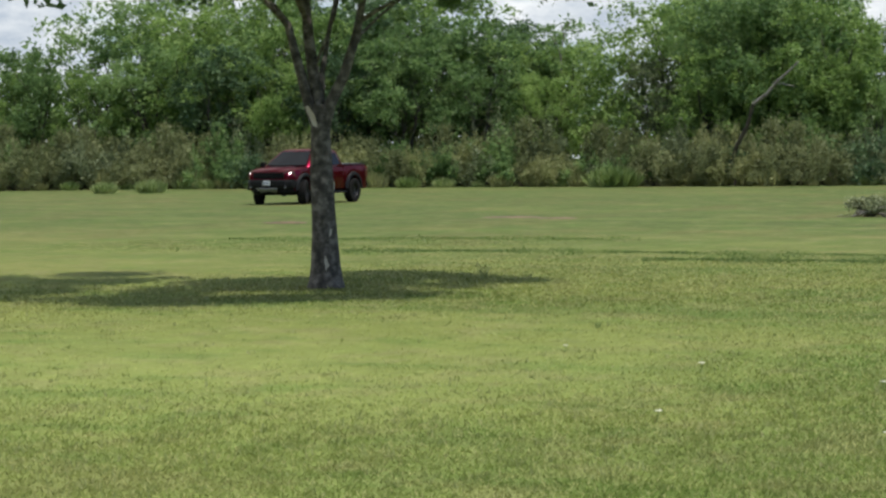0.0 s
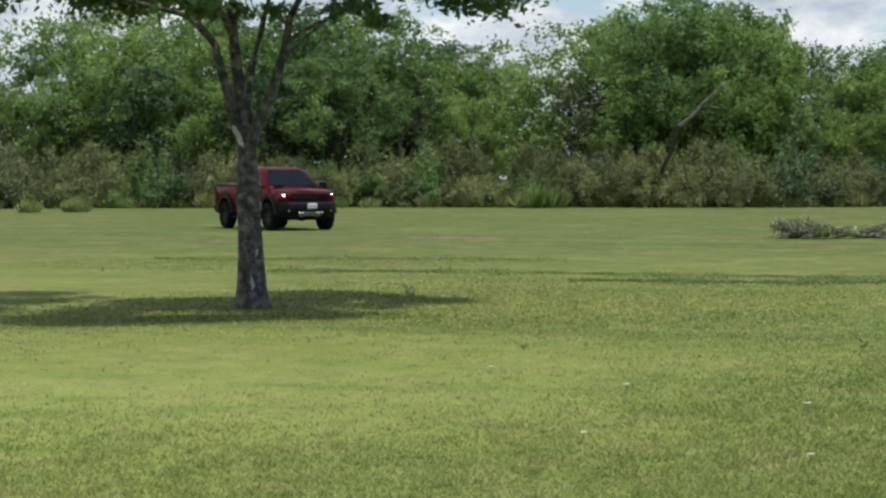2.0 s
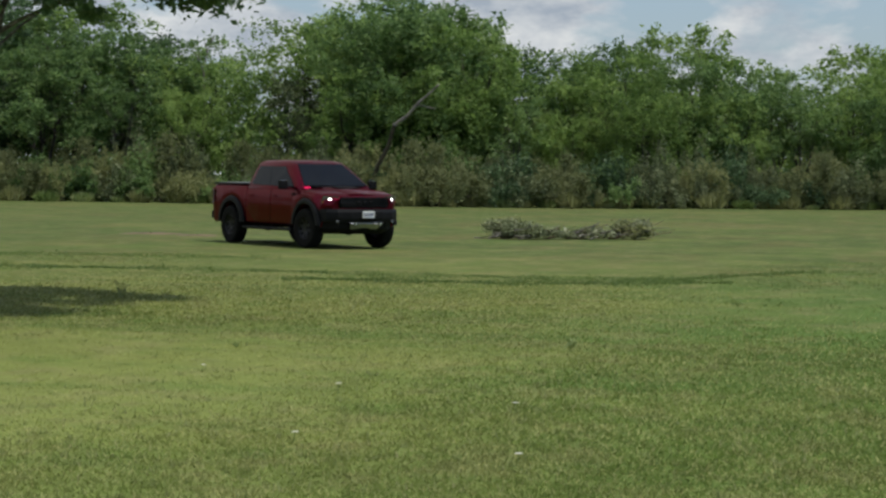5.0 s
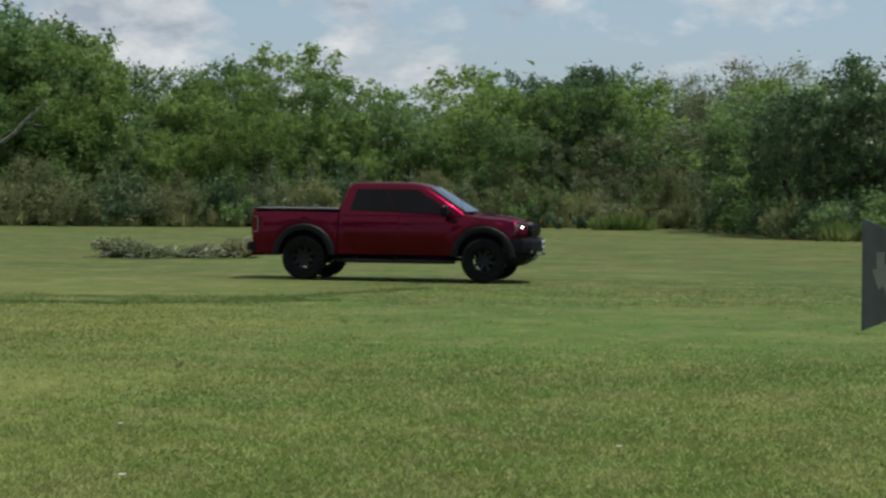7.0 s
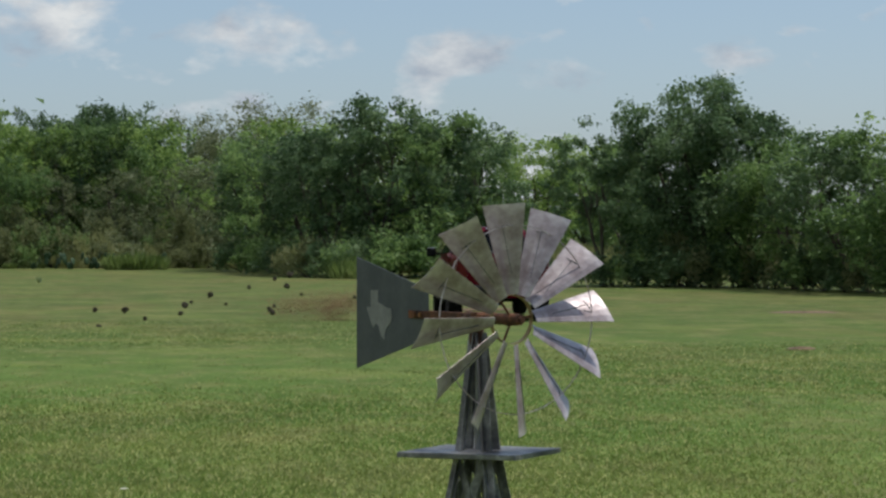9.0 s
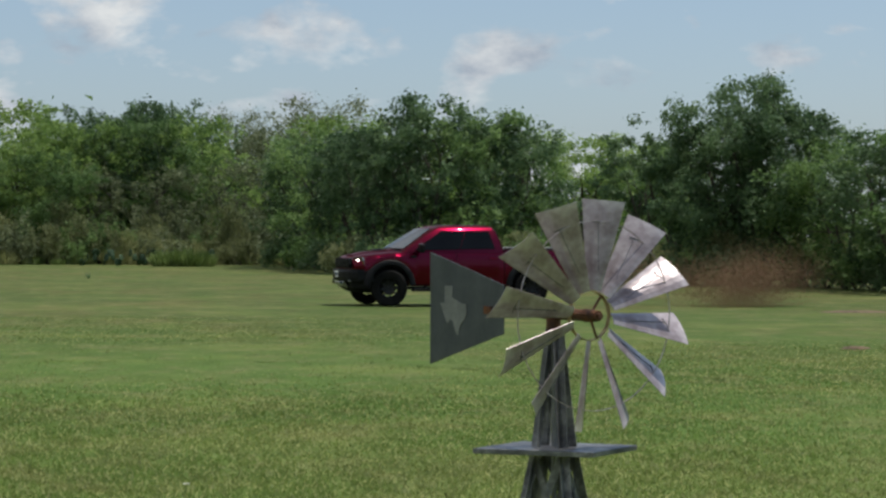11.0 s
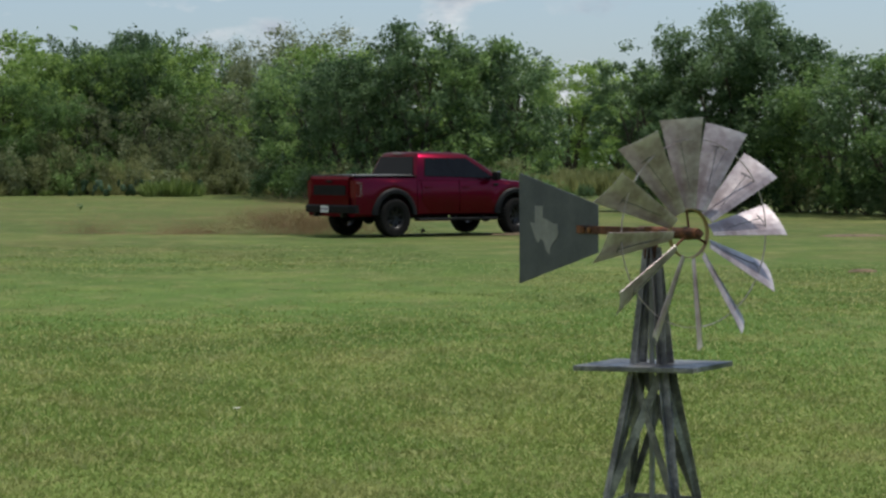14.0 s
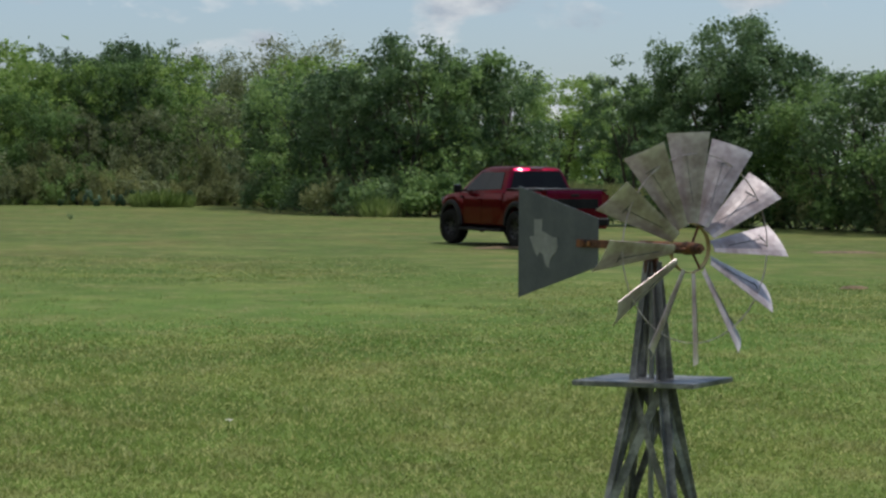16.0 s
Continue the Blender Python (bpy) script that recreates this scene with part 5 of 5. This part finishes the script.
for dx, dy, lx, ly, sd in ((-21.6, 55.0, 1.0, 0.7, 1), (-19.9, 54.0, 0.7, 0.5, 2), (-26.0, 50.0, 0.7, 0.3, 3), (9.6, 51.8, 1.2, 0.4, 4), (17.2, 49.5, 0.9, 0.5, 5), (11.5, 33.0, 0.25, 0.18, 6)):
    build_dirt(dx, dy, lx, ly, sd)


def build_dead_wood():
    rng = np.random.default_rng(61)
    # leaning bleached trunk among the trees
    t = thing("dead_tree", "bleached leaning dead trunk among the trees", "dead tree")
    x, y = -30.6, 108.5
    set_on_ground(t, x, y)
    bm = bmesh.new()
    limb(bm, rng, (0, 0, -0.1), (2.2, -2.7, 4.15), 0.13, 0.10, 0.06, 8, 4)
    part("lower_trunk", bm, BARK_DARK, t, smooth=True)
    bm = bmesh.new()
    limb(bm, rng, (2.2, -2.7, 4.15), (4.6, -3.0, 6.2), 0.10, 0.05, 0.06, 8, 4)
    limb(bm, rng, (3.4, -2.85, 5.2), (4.4, -3.0, 5.0), 0.05, 0.02, 0.06, 6, 3)
    part("trunk", bm, DEADWOOD, t, smooth=True)
    t = thing("dead_tree", "bare dead tree with thin pale twigs above the wood", "dead tree")
    x, y = -43.7, 119.0
    set_on_ground(t, x, y)
    bm = bmesh.new()
    limb(bm, rng, (0, 0, -0.1), (0.2, 0, 7.6), 0.14, 0.06, 0.05, 7, 4)
    for a, b in (((0.2, 0, 7.4), (-0.3, 0, 9.3)), ((0.2, 0, 7.8), (0.7, 0, 9.6)), ((0.0, 0, 8.1), (-0.5, 0.2, 8.8)), ((0.4, 0, 8.6), (0.2, 0, 9.5)), ((0.6, 0, 9.2), (0.9, 0.1, 9.7))):
        limb(bm, rng, a, b, 0.04, 0.012, 0.1, 5, 3)
    part("trunk", bm, DEADWOOD, t, smooth=True)


build_dead_wood()


def build_cactus(x, y, seed):
    rng = np.random.default_rng(seed)
    c = thing("prickly_pear", "dark green prickly pear cactus at the field's edge", "cactus")
    set_on_ground(c, x, y)
    for k in range(9):
        bm = bmesh.new()
        tilt = pose(rng.uniform(-0.7, 0.7), rng.uniform(-0.3, 0.3), 0.18 + (k % 3) * 0.26, rng.uniform(-25, 25), rng.uniform(-30, 30), rng.uniform(0, 180))
        bmesh.ops.create_uvsphere(bm, u_segments=10, v_segments=7, radius=0.19, matrix=tilt @ Matrix.Diagonal((0.85, 0.22, 1.15, 1)))
        part("pad", bm, LEAF_CACTUS, c, smooth=True)
    return c


for k, (bx, by) in enumerate(((-0.4, 118.0), (0.9, 118.4), (2.4, 118.6), (3.9, 118.9), (-1.9, 117.6))):
    build_cactus(bx, by, 70 + k)


# ---- far trees that rise behind the wood ----
def build_far_trees():
    hz = make_tree(81, 12.5, 5.2, LEAF_GREY, "tall hazy grey-green feathery tree behind the wood", 19000, 0.13, bare=0.25, clump=54, puff=1.2)
    set_on_ground(hz, 13.4, 153.0)
    hz2 = copy_thing(hz, pose(8.5, 156.0, float(ground_z(8.5, 156.0)), 0, 0, 140))
    hz2.scale = (0.8, 0.8, 0.86)
    hz.scale = (1.0, 1.0, 0.93)
    cd = make_tree(82, 11.3, 3.3, LEAF_DARK, "dark cedar rising behind the wood", 8500, 0.14, bare=0.4, clump=40)
    set_on_ground(cd, 0.2, 153.0)
    for x, s in ((2.6, 1.02), (-2.4, 0.97), (4.6, 0.93), (-26.2, 1.0)):
        c = copy_thing(cd, pose(x, 152.0, float(ground_z(x, 152.0)), 0, 0, x * 40))
        c.scale = (s, s, s)
    # a low wood on the horizon closes the view
    rng = np.random.default_rng(83)
    blobs = []
    for a in np.arange(-50, 50, 0.8):
        d = 175 + rng.uniform(-8, 8)
        h = rng.uniform(7.5, 10.0) if a < 6 else rng.uniform(5.5, 8.0)
        blobs.append((d * math.sin(math.radians(a)), d * math.cos(math.radians(a)), h * 0.5, 3.0, 3.0, h * 0.5))
        blobs.append((d * math.sin(math.radians(a + 0.4)), d * math.cos(math.radians(a + 0.4)) - 6, 1.6, 3.2, 2.0, 1.8))
    # and the depth of the wood fills the gaps between its trees
    for x, y in along_edge(2.4, 18.0, rng, 2.0):
        h = skyline(x, y) * rng.uniform(0.8, 1.0)
        blobs.append((x, y, h * 0.62, 2.2, 1.6, h * 0.36))
        blobs.append((x + rng.normal(), y - 2.0, h * 0.28, 2.4, 1.6, h * 0.30))
    v, f = leaf_cloud(rng, blobs, 110000, 0.30)
    v[:, 2] = np.maximum(v[:, 2], ground_z(v[:, 0], v[:, 1]) + 0.01)
    tagged(quick_mesh("far_wood", v, f, LEAF_MID), "distant green wood behind the trees", "woods", kind="stuff")


build_far_trees()


def build_added_wood():
    """Unseen trees added to close the field's other sides and darken the truck's reflections."""
    rng = np.random.default_rng(84)
    blobs = []
    for a in np.arange(26, 312, 1.6):
        d = float(np.interp(a, (26, 60, 180, 280, 311), (74, 90, 100, 110, 130))) + rng.uniform(-4, 6)
        h = rng.uniform(7.0, 10.0)
        x, y = d * math.sin(math.radians(a)), d * math.cos(math.radians(a))
        blobs.append((x, y, h * 0.62, 3.2, 3.2, h * 0.36))
        blobs.append((x * 0.95, y * 0.95, h * 0.22, 2.4, 2.4, h * 0.24))
    v, f = leaf_cloud(rng, blobs, 50000, 0.46)
    v[:, 2] = np.maximum(v[:, 2], ground_z(v[:, 0], v[:, 1]) + 0.01)
    tagged(quick_mesh("wood_behind", v, f, LEAF_DARK), "unseen dark green wood added round the field to darken reflections", "woods", kind="stuff")


build_added_wood()

for first in TREES + SHRUBS + GRASSES:
    for o in (*first.children_recursive, first):
        bpy.data.objects.remove(o)


# ---- blades of grass on the near lawn ----
def build_grass():
    rng = np.random.default_rng(91)
    n = 380000
    # denser towards the camera
    u = rng.uniform(0, 1, n)
    d = 9.5 * (46.0 / 9.5) ** (u ** 1.15)
    a = np.radians(rng.uniform(-37, 23.5, n))
    # tufts
    x, y = d * np.sin(a) + rng.normal(size=n) * 0.02, d * np.cos(a) + rng.normal(size=n) * 0.02
    patch = 0.5 + 0.5 * np.sin(x * 1.7 + 1.1 * np.sin(y * 0.9)) * np.sin(y * 1.3 + 0.8 * np.sin(x * 1.1))
    h = (0.010 + 0.030 * rng.uniform(0, 1, n) ** 2 + 0.008 * patch) * 0.85 * np.clip((50 - d) / 25, 0.25, 1.0)
    w = 0.0035 + 0.00022 * d
    z = ground_z(x, y)
    t = rng.uniform(0, 2 * np.pi, n)
    lean = np.stack([-np.sin(t), np.cos(t)], 1) * (h * rng.uniform(0.8, 2.4, n))[:, None]
    v = np.empty((n, 3, 3), dtype=np.float32)
    v[:, 0] = np.stack([x - np.cos(t) * w, y - np.sin(t) * w, z - 0.004], 1)
    v[:, 1] = np.stack([x + np.cos(t) * w, y + np.sin(t) * w, z - 0.004], 1)
    v[:, 2] = np.stack([x + lean[:, 0], y + lean[:, 1], z + h], 1)
    ob = quick_mesh("grass", v.reshape(-1, 3), np.arange(n * 3).reshape(-1, 3), GRASS_BLADE)
    return tagged(ob, "short mown grass blades, green and straw-coloured", "grass", kind="stuff")


build_grass()


def build_tufts():
    """Seeding tips and coarse tufts that stand a little above the mown lawn."""
    rng = np.random.default_rng(97)
    tips = leafy("pale_grass_tips", [(0.150, 0.190, 0.055), (0.230, 0.265, 0.095), (0.340, 0.345, 0.160)], 0.55)
    n, per = 3200, 7
    d = np.repeat(11.0 * (32.0 / 11.0) ** rng.uniform(0, 1, n), per)
    a = np.radians(np.repeat(rng.uniform(-37, 23.5, n), per))
    size = np.repeat(rng.uniform(0.4, 1.0, n) ** 2, per)
    m = n * per
    x = d * np.sin(a) + rng.normal(size=m) * 0.028
    y = d * np.cos(a) + rng.normal(size=m) * 0.028
    z = ground_z(x, y)
    h = 0.02 + 0.055 * size * rng.uniform(0.4, 1.0, m)
    w = 0.0035 + 0.00016 * d
    t = rng.uniform(0, 2 * np.pi, m)
    lean = np.stack([-np.sin(t), np.cos(t)], 1) * (h * rng.uniform(0.5, 1.6, m))[:, None]
    v = np.empty((m, 3, 3), dtype=np.float32)
    v[:, 0] = np.stack([x - np.cos(t) * w, y - np.sin(t) * w, z - 0.004], 1)
    v[:, 1] = np.stack([x + np.cos(t) * w, y + np.sin(t) * w, z - 0.004], 1)
    v[:, 2] = np.stack([x + lean[:, 0], y + lean[:, 1], z + h], 1)
    ob = quick_mesh("grass_tufts", v.reshape(-1, 3), np.arange(m * 3).reshape(-1, 3), tips)
    return tagged(ob, "scattered pale coarse tufts in the mown lawn", "grass", kind="stuff")


build_tufts()


LEAF_TRACK = leafy("dark_track_grass", [(0.085, 0.135, 0.034), (0.115, 0.175, 0.046), (0.150, 0.210, 0.060)], 0.5)


def build_track(seed, b0, b1, d0, d1, deep, n):
    """A band of longer, darker grass along an old wheel track that sweeps across the lawn."""
    rng = np.random.default_rng(seed)
    u = rng.uniform(0, 1, n)
    a = np.radians(b0 + (b1 - b0) * u)
    d = d0 + (d1 - d0) * u + 0.5 * np.sin(u * 5 + seed) + rng.normal(size=n) * deep * (0.6 + 0.4 * np.sin(u * 23 + seed))
    x, y = d * np.sin(a), d * np.cos(a)
    z = ground_z(x, y)
    h = rng.uniform(0.01, 0.045, n) * (0.5 + 0.5 * np.sin(u * 41 + seed) ** 2)
    w = rng.uniform(0.008, 0.018, n)
    t = rng.uniform(0, 2 * np.pi, n)
    lean = np.stack([-np.sin(t), np.cos(t)], 1) * (h * rng.uniform(0.5, 2.0, n))[:, None]
    v = np.empty((n, 3, 3), dtype=np.float32)
    v[:, 0] = np.stack([x - np.cos(t) * w, y - np.sin(t) * w, z - 0.004], 1)
    v[:, 1] = np.stack([x + np.cos(t) * w, y + np.sin(t) * w, z - 0.004], 1)
    v[:, 2] = np.stack([x + lean[:, 0], y + lean[:, 1], z + h], 1)
    ob = quick_mesh("grass_track", v.reshape(-1, 3), np.arange(n * 3).reshape(-1, 3), LEAF_TRACK)
    return tagged(ob, "darker longer grass along an old wheel track", "grass", kind="stuff")


for sd, b0, b1, d0, d1, deep, n in ((1, -26, -7, 38.8, 36.2, 0.75, 9000), (2, -18, -6, 34.8, 35.2, 0.5, 4500), (3, -9, -3.6, 36.0, 40.0, 0.6, 3000), (4, -29, -18, 46.5, 43.0, 0.9, 3500), (5, -6, 12, 30.0, 27.5, 0.8, 4000)):
    build_track(sd, b0, b1, d0, d1, deep, n)


# ---- dust and clods thrown up by the wheels ----
def build_dust(seed, wide, tall, n, label):
    rng = np.random.default_rng(seed)
    blobs = [(rng.normal() * wide * 0.28, rng.normal() * 0.5, tall * rng.uniform(0.2, 0.6), wide * 0.25, 0.6, tall * 0.36) for _ in range(7)]
    v, f = leaf_cloud(rng, blobs, n * 10, 0.0095, ragged=0.4)
    v[:, 2] = np.abs(v[:, 2])
    ob = quick_mesh("dust_cloud", v, f, DUST)
    return tagged(ob, label, "dust", "dust from the wheels", kind="stuff")


DUSTS = [
    # bearing, distance, width, height, rises, full, gone, drift, flakes
    (16.1, 56.0, 5.6, 2.0, 9.9, 10.8, 12.0, 1.2, 15000),
    (8.6, 56.5, 3.8, 1.5, 11.2, 11.8, 12.6, 0.6, 6000),
    (1.85, 55.0, 1.5, 1.9, 12.1, 12.5, 13.3, -0.4, 4600),
    (2.6, 53.0, 5.2, 1.2, 12.7, 13.2, 14.7, -0.5, 8500),
    (4.6, 52.8, 4.6, 0.9, 13.5, 14.1, 15.4, -0.4, 4200),
    (8.3, 52.0, 2.2, 0.7, 14.1, 14.6, 15.8, -0.3, 1500),
    (6.1, 46.0, 2.4, 0.8, 8.0, 8.45, 9.6, 0.3, 2600),
]
dust_clouds = [build_dust(200 + i, d[2], d[3], d[8], "thin brown dust hanging behind the wheels") for i, d in enumerate(DUSTS)]


def build_clod(seed, r):
    rng = np.random.default_rng(seed)
    bm = bmesh.new()
    bmesh.ops.create_icosphere(bm, subdivisions=2, radius=r)
    for v in bm.verts:
        v.co *= rng.uniform(0.65, 1.25)
    ob = part("clod", bm, CLOD)
    return tagged(ob, "dark clod of turf and soil flung by the wheels", "clod", "clods flung by the wheels")


CLODS = []
_r = np.random.default_rng(300)
for _k in range(26):
    # start time, start place, speed
    CLODS.append((8.02 + 0.028 * _k, 5.0 + 0.065 * _k, 43.8 + _r.uniform(-0.5, 0.5), _r.uniform(-7.5, -3.0), _r.uniform(-1.0, 1.0), _r.uniform(2.6, 4.6)))
for _k in range(20):
    CLODS.append((13.95 + 0.05 * _k, 7.2 + 0.075 * _k, 51.0 + _r.uniform(-0.5, 0.5), _r.uniform(-6.5, -2.5), _r.uniform(-1.0, 0.6), _r.uniform(2.2, 4.4)))
clods = [build_clod(310 + i, 0.035 + 0.010 * (i % 4)) for i in range(len(CLODS))]

# ---- what moves ----
TRUCK = [
    # seconds, bearing, distance, heading
    (0.0, -26.9, 80.5, 267), (0.5, -27.3, 78.4, 287), (1.0, -27.26, 76.1, 303), (1.5, -26.62, 73.2, 314), (2.0, -25.77, 70.3, 318.5), (2.5, -24.64, 68.0, 319), (3.2, -22.98, 64.4, 318.2),
    (5.3, -16.41, 49.2, 316.5), (5.5, -15.45, 48.4, 319.2), (6.0, -12.46, 46.6, 329.8), (6.5, -8.6, 45.5, 340), (7.0, -4.4, 44.5, 353), (7.5, 0.35, 44.3, 372), (8.0, 4.88, 45.3, 396.4),
    (8.5, 8.78, 46.6, 421.5), (8.7, 9.8, 47.1, 431), (9.2, 11.4, 49.2, 455), (9.8, 12.2, 52.0, 487), (10.3, 11.3, 54.2, 518), (10.8, 9.12, 54.4, 542.0), (11.0, 8.45, 54.3, 550.5), (11.5, 6.67, 54.6, 590.2),
    (12.0, 5.59, 55.0, 619.1), (12.5, 4.92, 54.0, 658.5), (13.0, 5.36, 51.8, 685.2), (13.5, 6.46, 51.5, 717), (14.0, 8.0, 52.4, 749.5), (14.5, 9.49, 52.4, 779), (15.0, 10.6, 52.6, 802), (15.5, 10.75, 54.3, 819), (16.0, 10.61, 55.0, 826),
]


def truck_pose(t):
    """Smooth path of the truck: place and heading at t seconds."""
    ts = [r[0] for r in TRUCK]
    i = min(max(int(np.searchsorted(ts, t, side="right")) - 1, 0), len(ts) - 2)
    out = []
    for k in (1, 2, 3):
        p = [r[k] for r in TRUCK]

        def slope(j):
            if j <= 0:
                return (p[1] - p[0]) / (ts[1] - ts[0])
            if j >= len(ts) - 1:
                return (p[-1] - p[-2]) / (ts[-1] - ts[-2])
            return (p[j + 1] - p[j - 1]) / (ts[j + 1] - ts[j - 1])

        h = ts[i + 1] - ts[i]
        s = (t - ts[i]) / h
        out.append((2 * s ** 3 - 3 * s ** 2 + 1) * p[i] + (s ** 3 - 2 * s ** 2 + s) * h * slope(i) + (3 * s ** 2 - 2 * s ** 3) * p[i + 1] + (s ** 3 - s ** 2) * h * slope(i + 1))
    b, d, yaw = out
    x, y = d * math.sin(math.radians(b)), d * math.cos(math.radians(b))
    return x, y, yaw


WHEEL_TURN = [(0, -1440), (7.5, -698.6), (8.0, -647.6), (8.7, -576), (10.8, -364.7), (11.0, -352.5), (12.0, -253.7), (12.5, -203), (13.0, -150), (13.5, -102), (14.0, -36), (14.5, 21.5), (15.0, 65.5), (15.5, 91), (16.0, 117)]


def motions():
    rows, spins = [], {k: [] for k in truck_wheels}
    turn, px, py = 0.0, None, None
    n = 320
    for i in range(n + 1):
        t = 16.0 * i / n
        x, y, yaw = truck_pose(t)
        if px is not None:
            turn += min(math.hypot(x - px, y - py) / TYRE_R, 1.45)
        px, py = x, y
        if i % 4 == 0:
            lean = -0.005 * 57.3
            rows.append((t, pose(x, y, float(ground_z(x, y)) + 0.012) @ pose(0, 0, 0, 0, -lean, 0) @ pose(0, 0, 0, 0, 0, yaw)))
        steer = float(np.interp(t, (0, 1.2, 2.0, 5.0, 6.0, 7.0, 8.5, 10.8, 12.0, 13.0, 14.5, 16.0), (20, 14, 2, 4, 12, 12, 2, -18, -14, 4, 10, 14)))
        for k, w in truck_wheels.items():
            m = Matrix.Translation(w.location)
            if k[0] == "F":
                m = m @ pose(0, 0, 0, 0, 0, steer)
            spins[k].append((t, m @ Matrix.Rotation(turn, 4, "Y")))
    walk(truck, rows)
    for k, w in truck_wheels.items():
        walk(w, spins[k])
    # windmill wheel
    rows = []
    for i in range(161):
        t = 16.0 * i / 160
        a = float(np.interp(t, [r[0] for r in WHEEL_TURN], [r[1] for r in WHEEL_TURN]))
        rows.append((t, WHEEL_AT @ Matrix.Rotation(-math.radians(a), 4, "Y")))
    walk(wind_wheel, rows)
    # dust rises off the ground, drifts and settles
    for ob, (b, d, wide, tall, t0, t1, t2, drift, _n) in zip(dust_clouds, DUSTS):
        x, y = d * math.sin(math.radians(b)), d * math.cos(math.radians(b))
        z = float(ground_z(x, y))
        low = z - tall * 1.5 - 0.3
        walk(ob, [(0.0, pose(x, y, low)), (t0, pose(x, y, low)), (t1, pose(x, y, z)), ((t1 + t2) / 2, pose(x + drift * 0.5, y, z - tall * 0.12)), (t2, pose(x + drift, y, low)), (16.0, pose(x + drift, y, low))])
    # clods fly in arcs and come to rest
    for k, (ob, (t0, x, y, vx, vy, vz)) in enumerate(zip(clods, CLODS)):
        z = float(ground_z(x, y)) - 0.12
        rows = [(0.0, pose(x, y, z)), (t0, pose(x, y, z))]
        fall = 2 * vz / 9.81
        for j in range(1, 9):
            s = fall * j / 8
            rows.append((t0 + s, pose(x + vx * s, y + vy * s, z + 0.13 + vz * s - 4.905 * s * s, 40 * j, 25 * j, 30 * j)))
        if rows[-1][0] < 15.9:
            end = rows[-1][1].copy()
            end.translation.z = float(ground_z(end.translation.x, 0)) - 0.07
            rows.append((rows[-1][0] + 0.1, end))
            rows.append((16.0, end))
        walk(ob, [r for r in rows if r[0] <= 16.0])


motions()
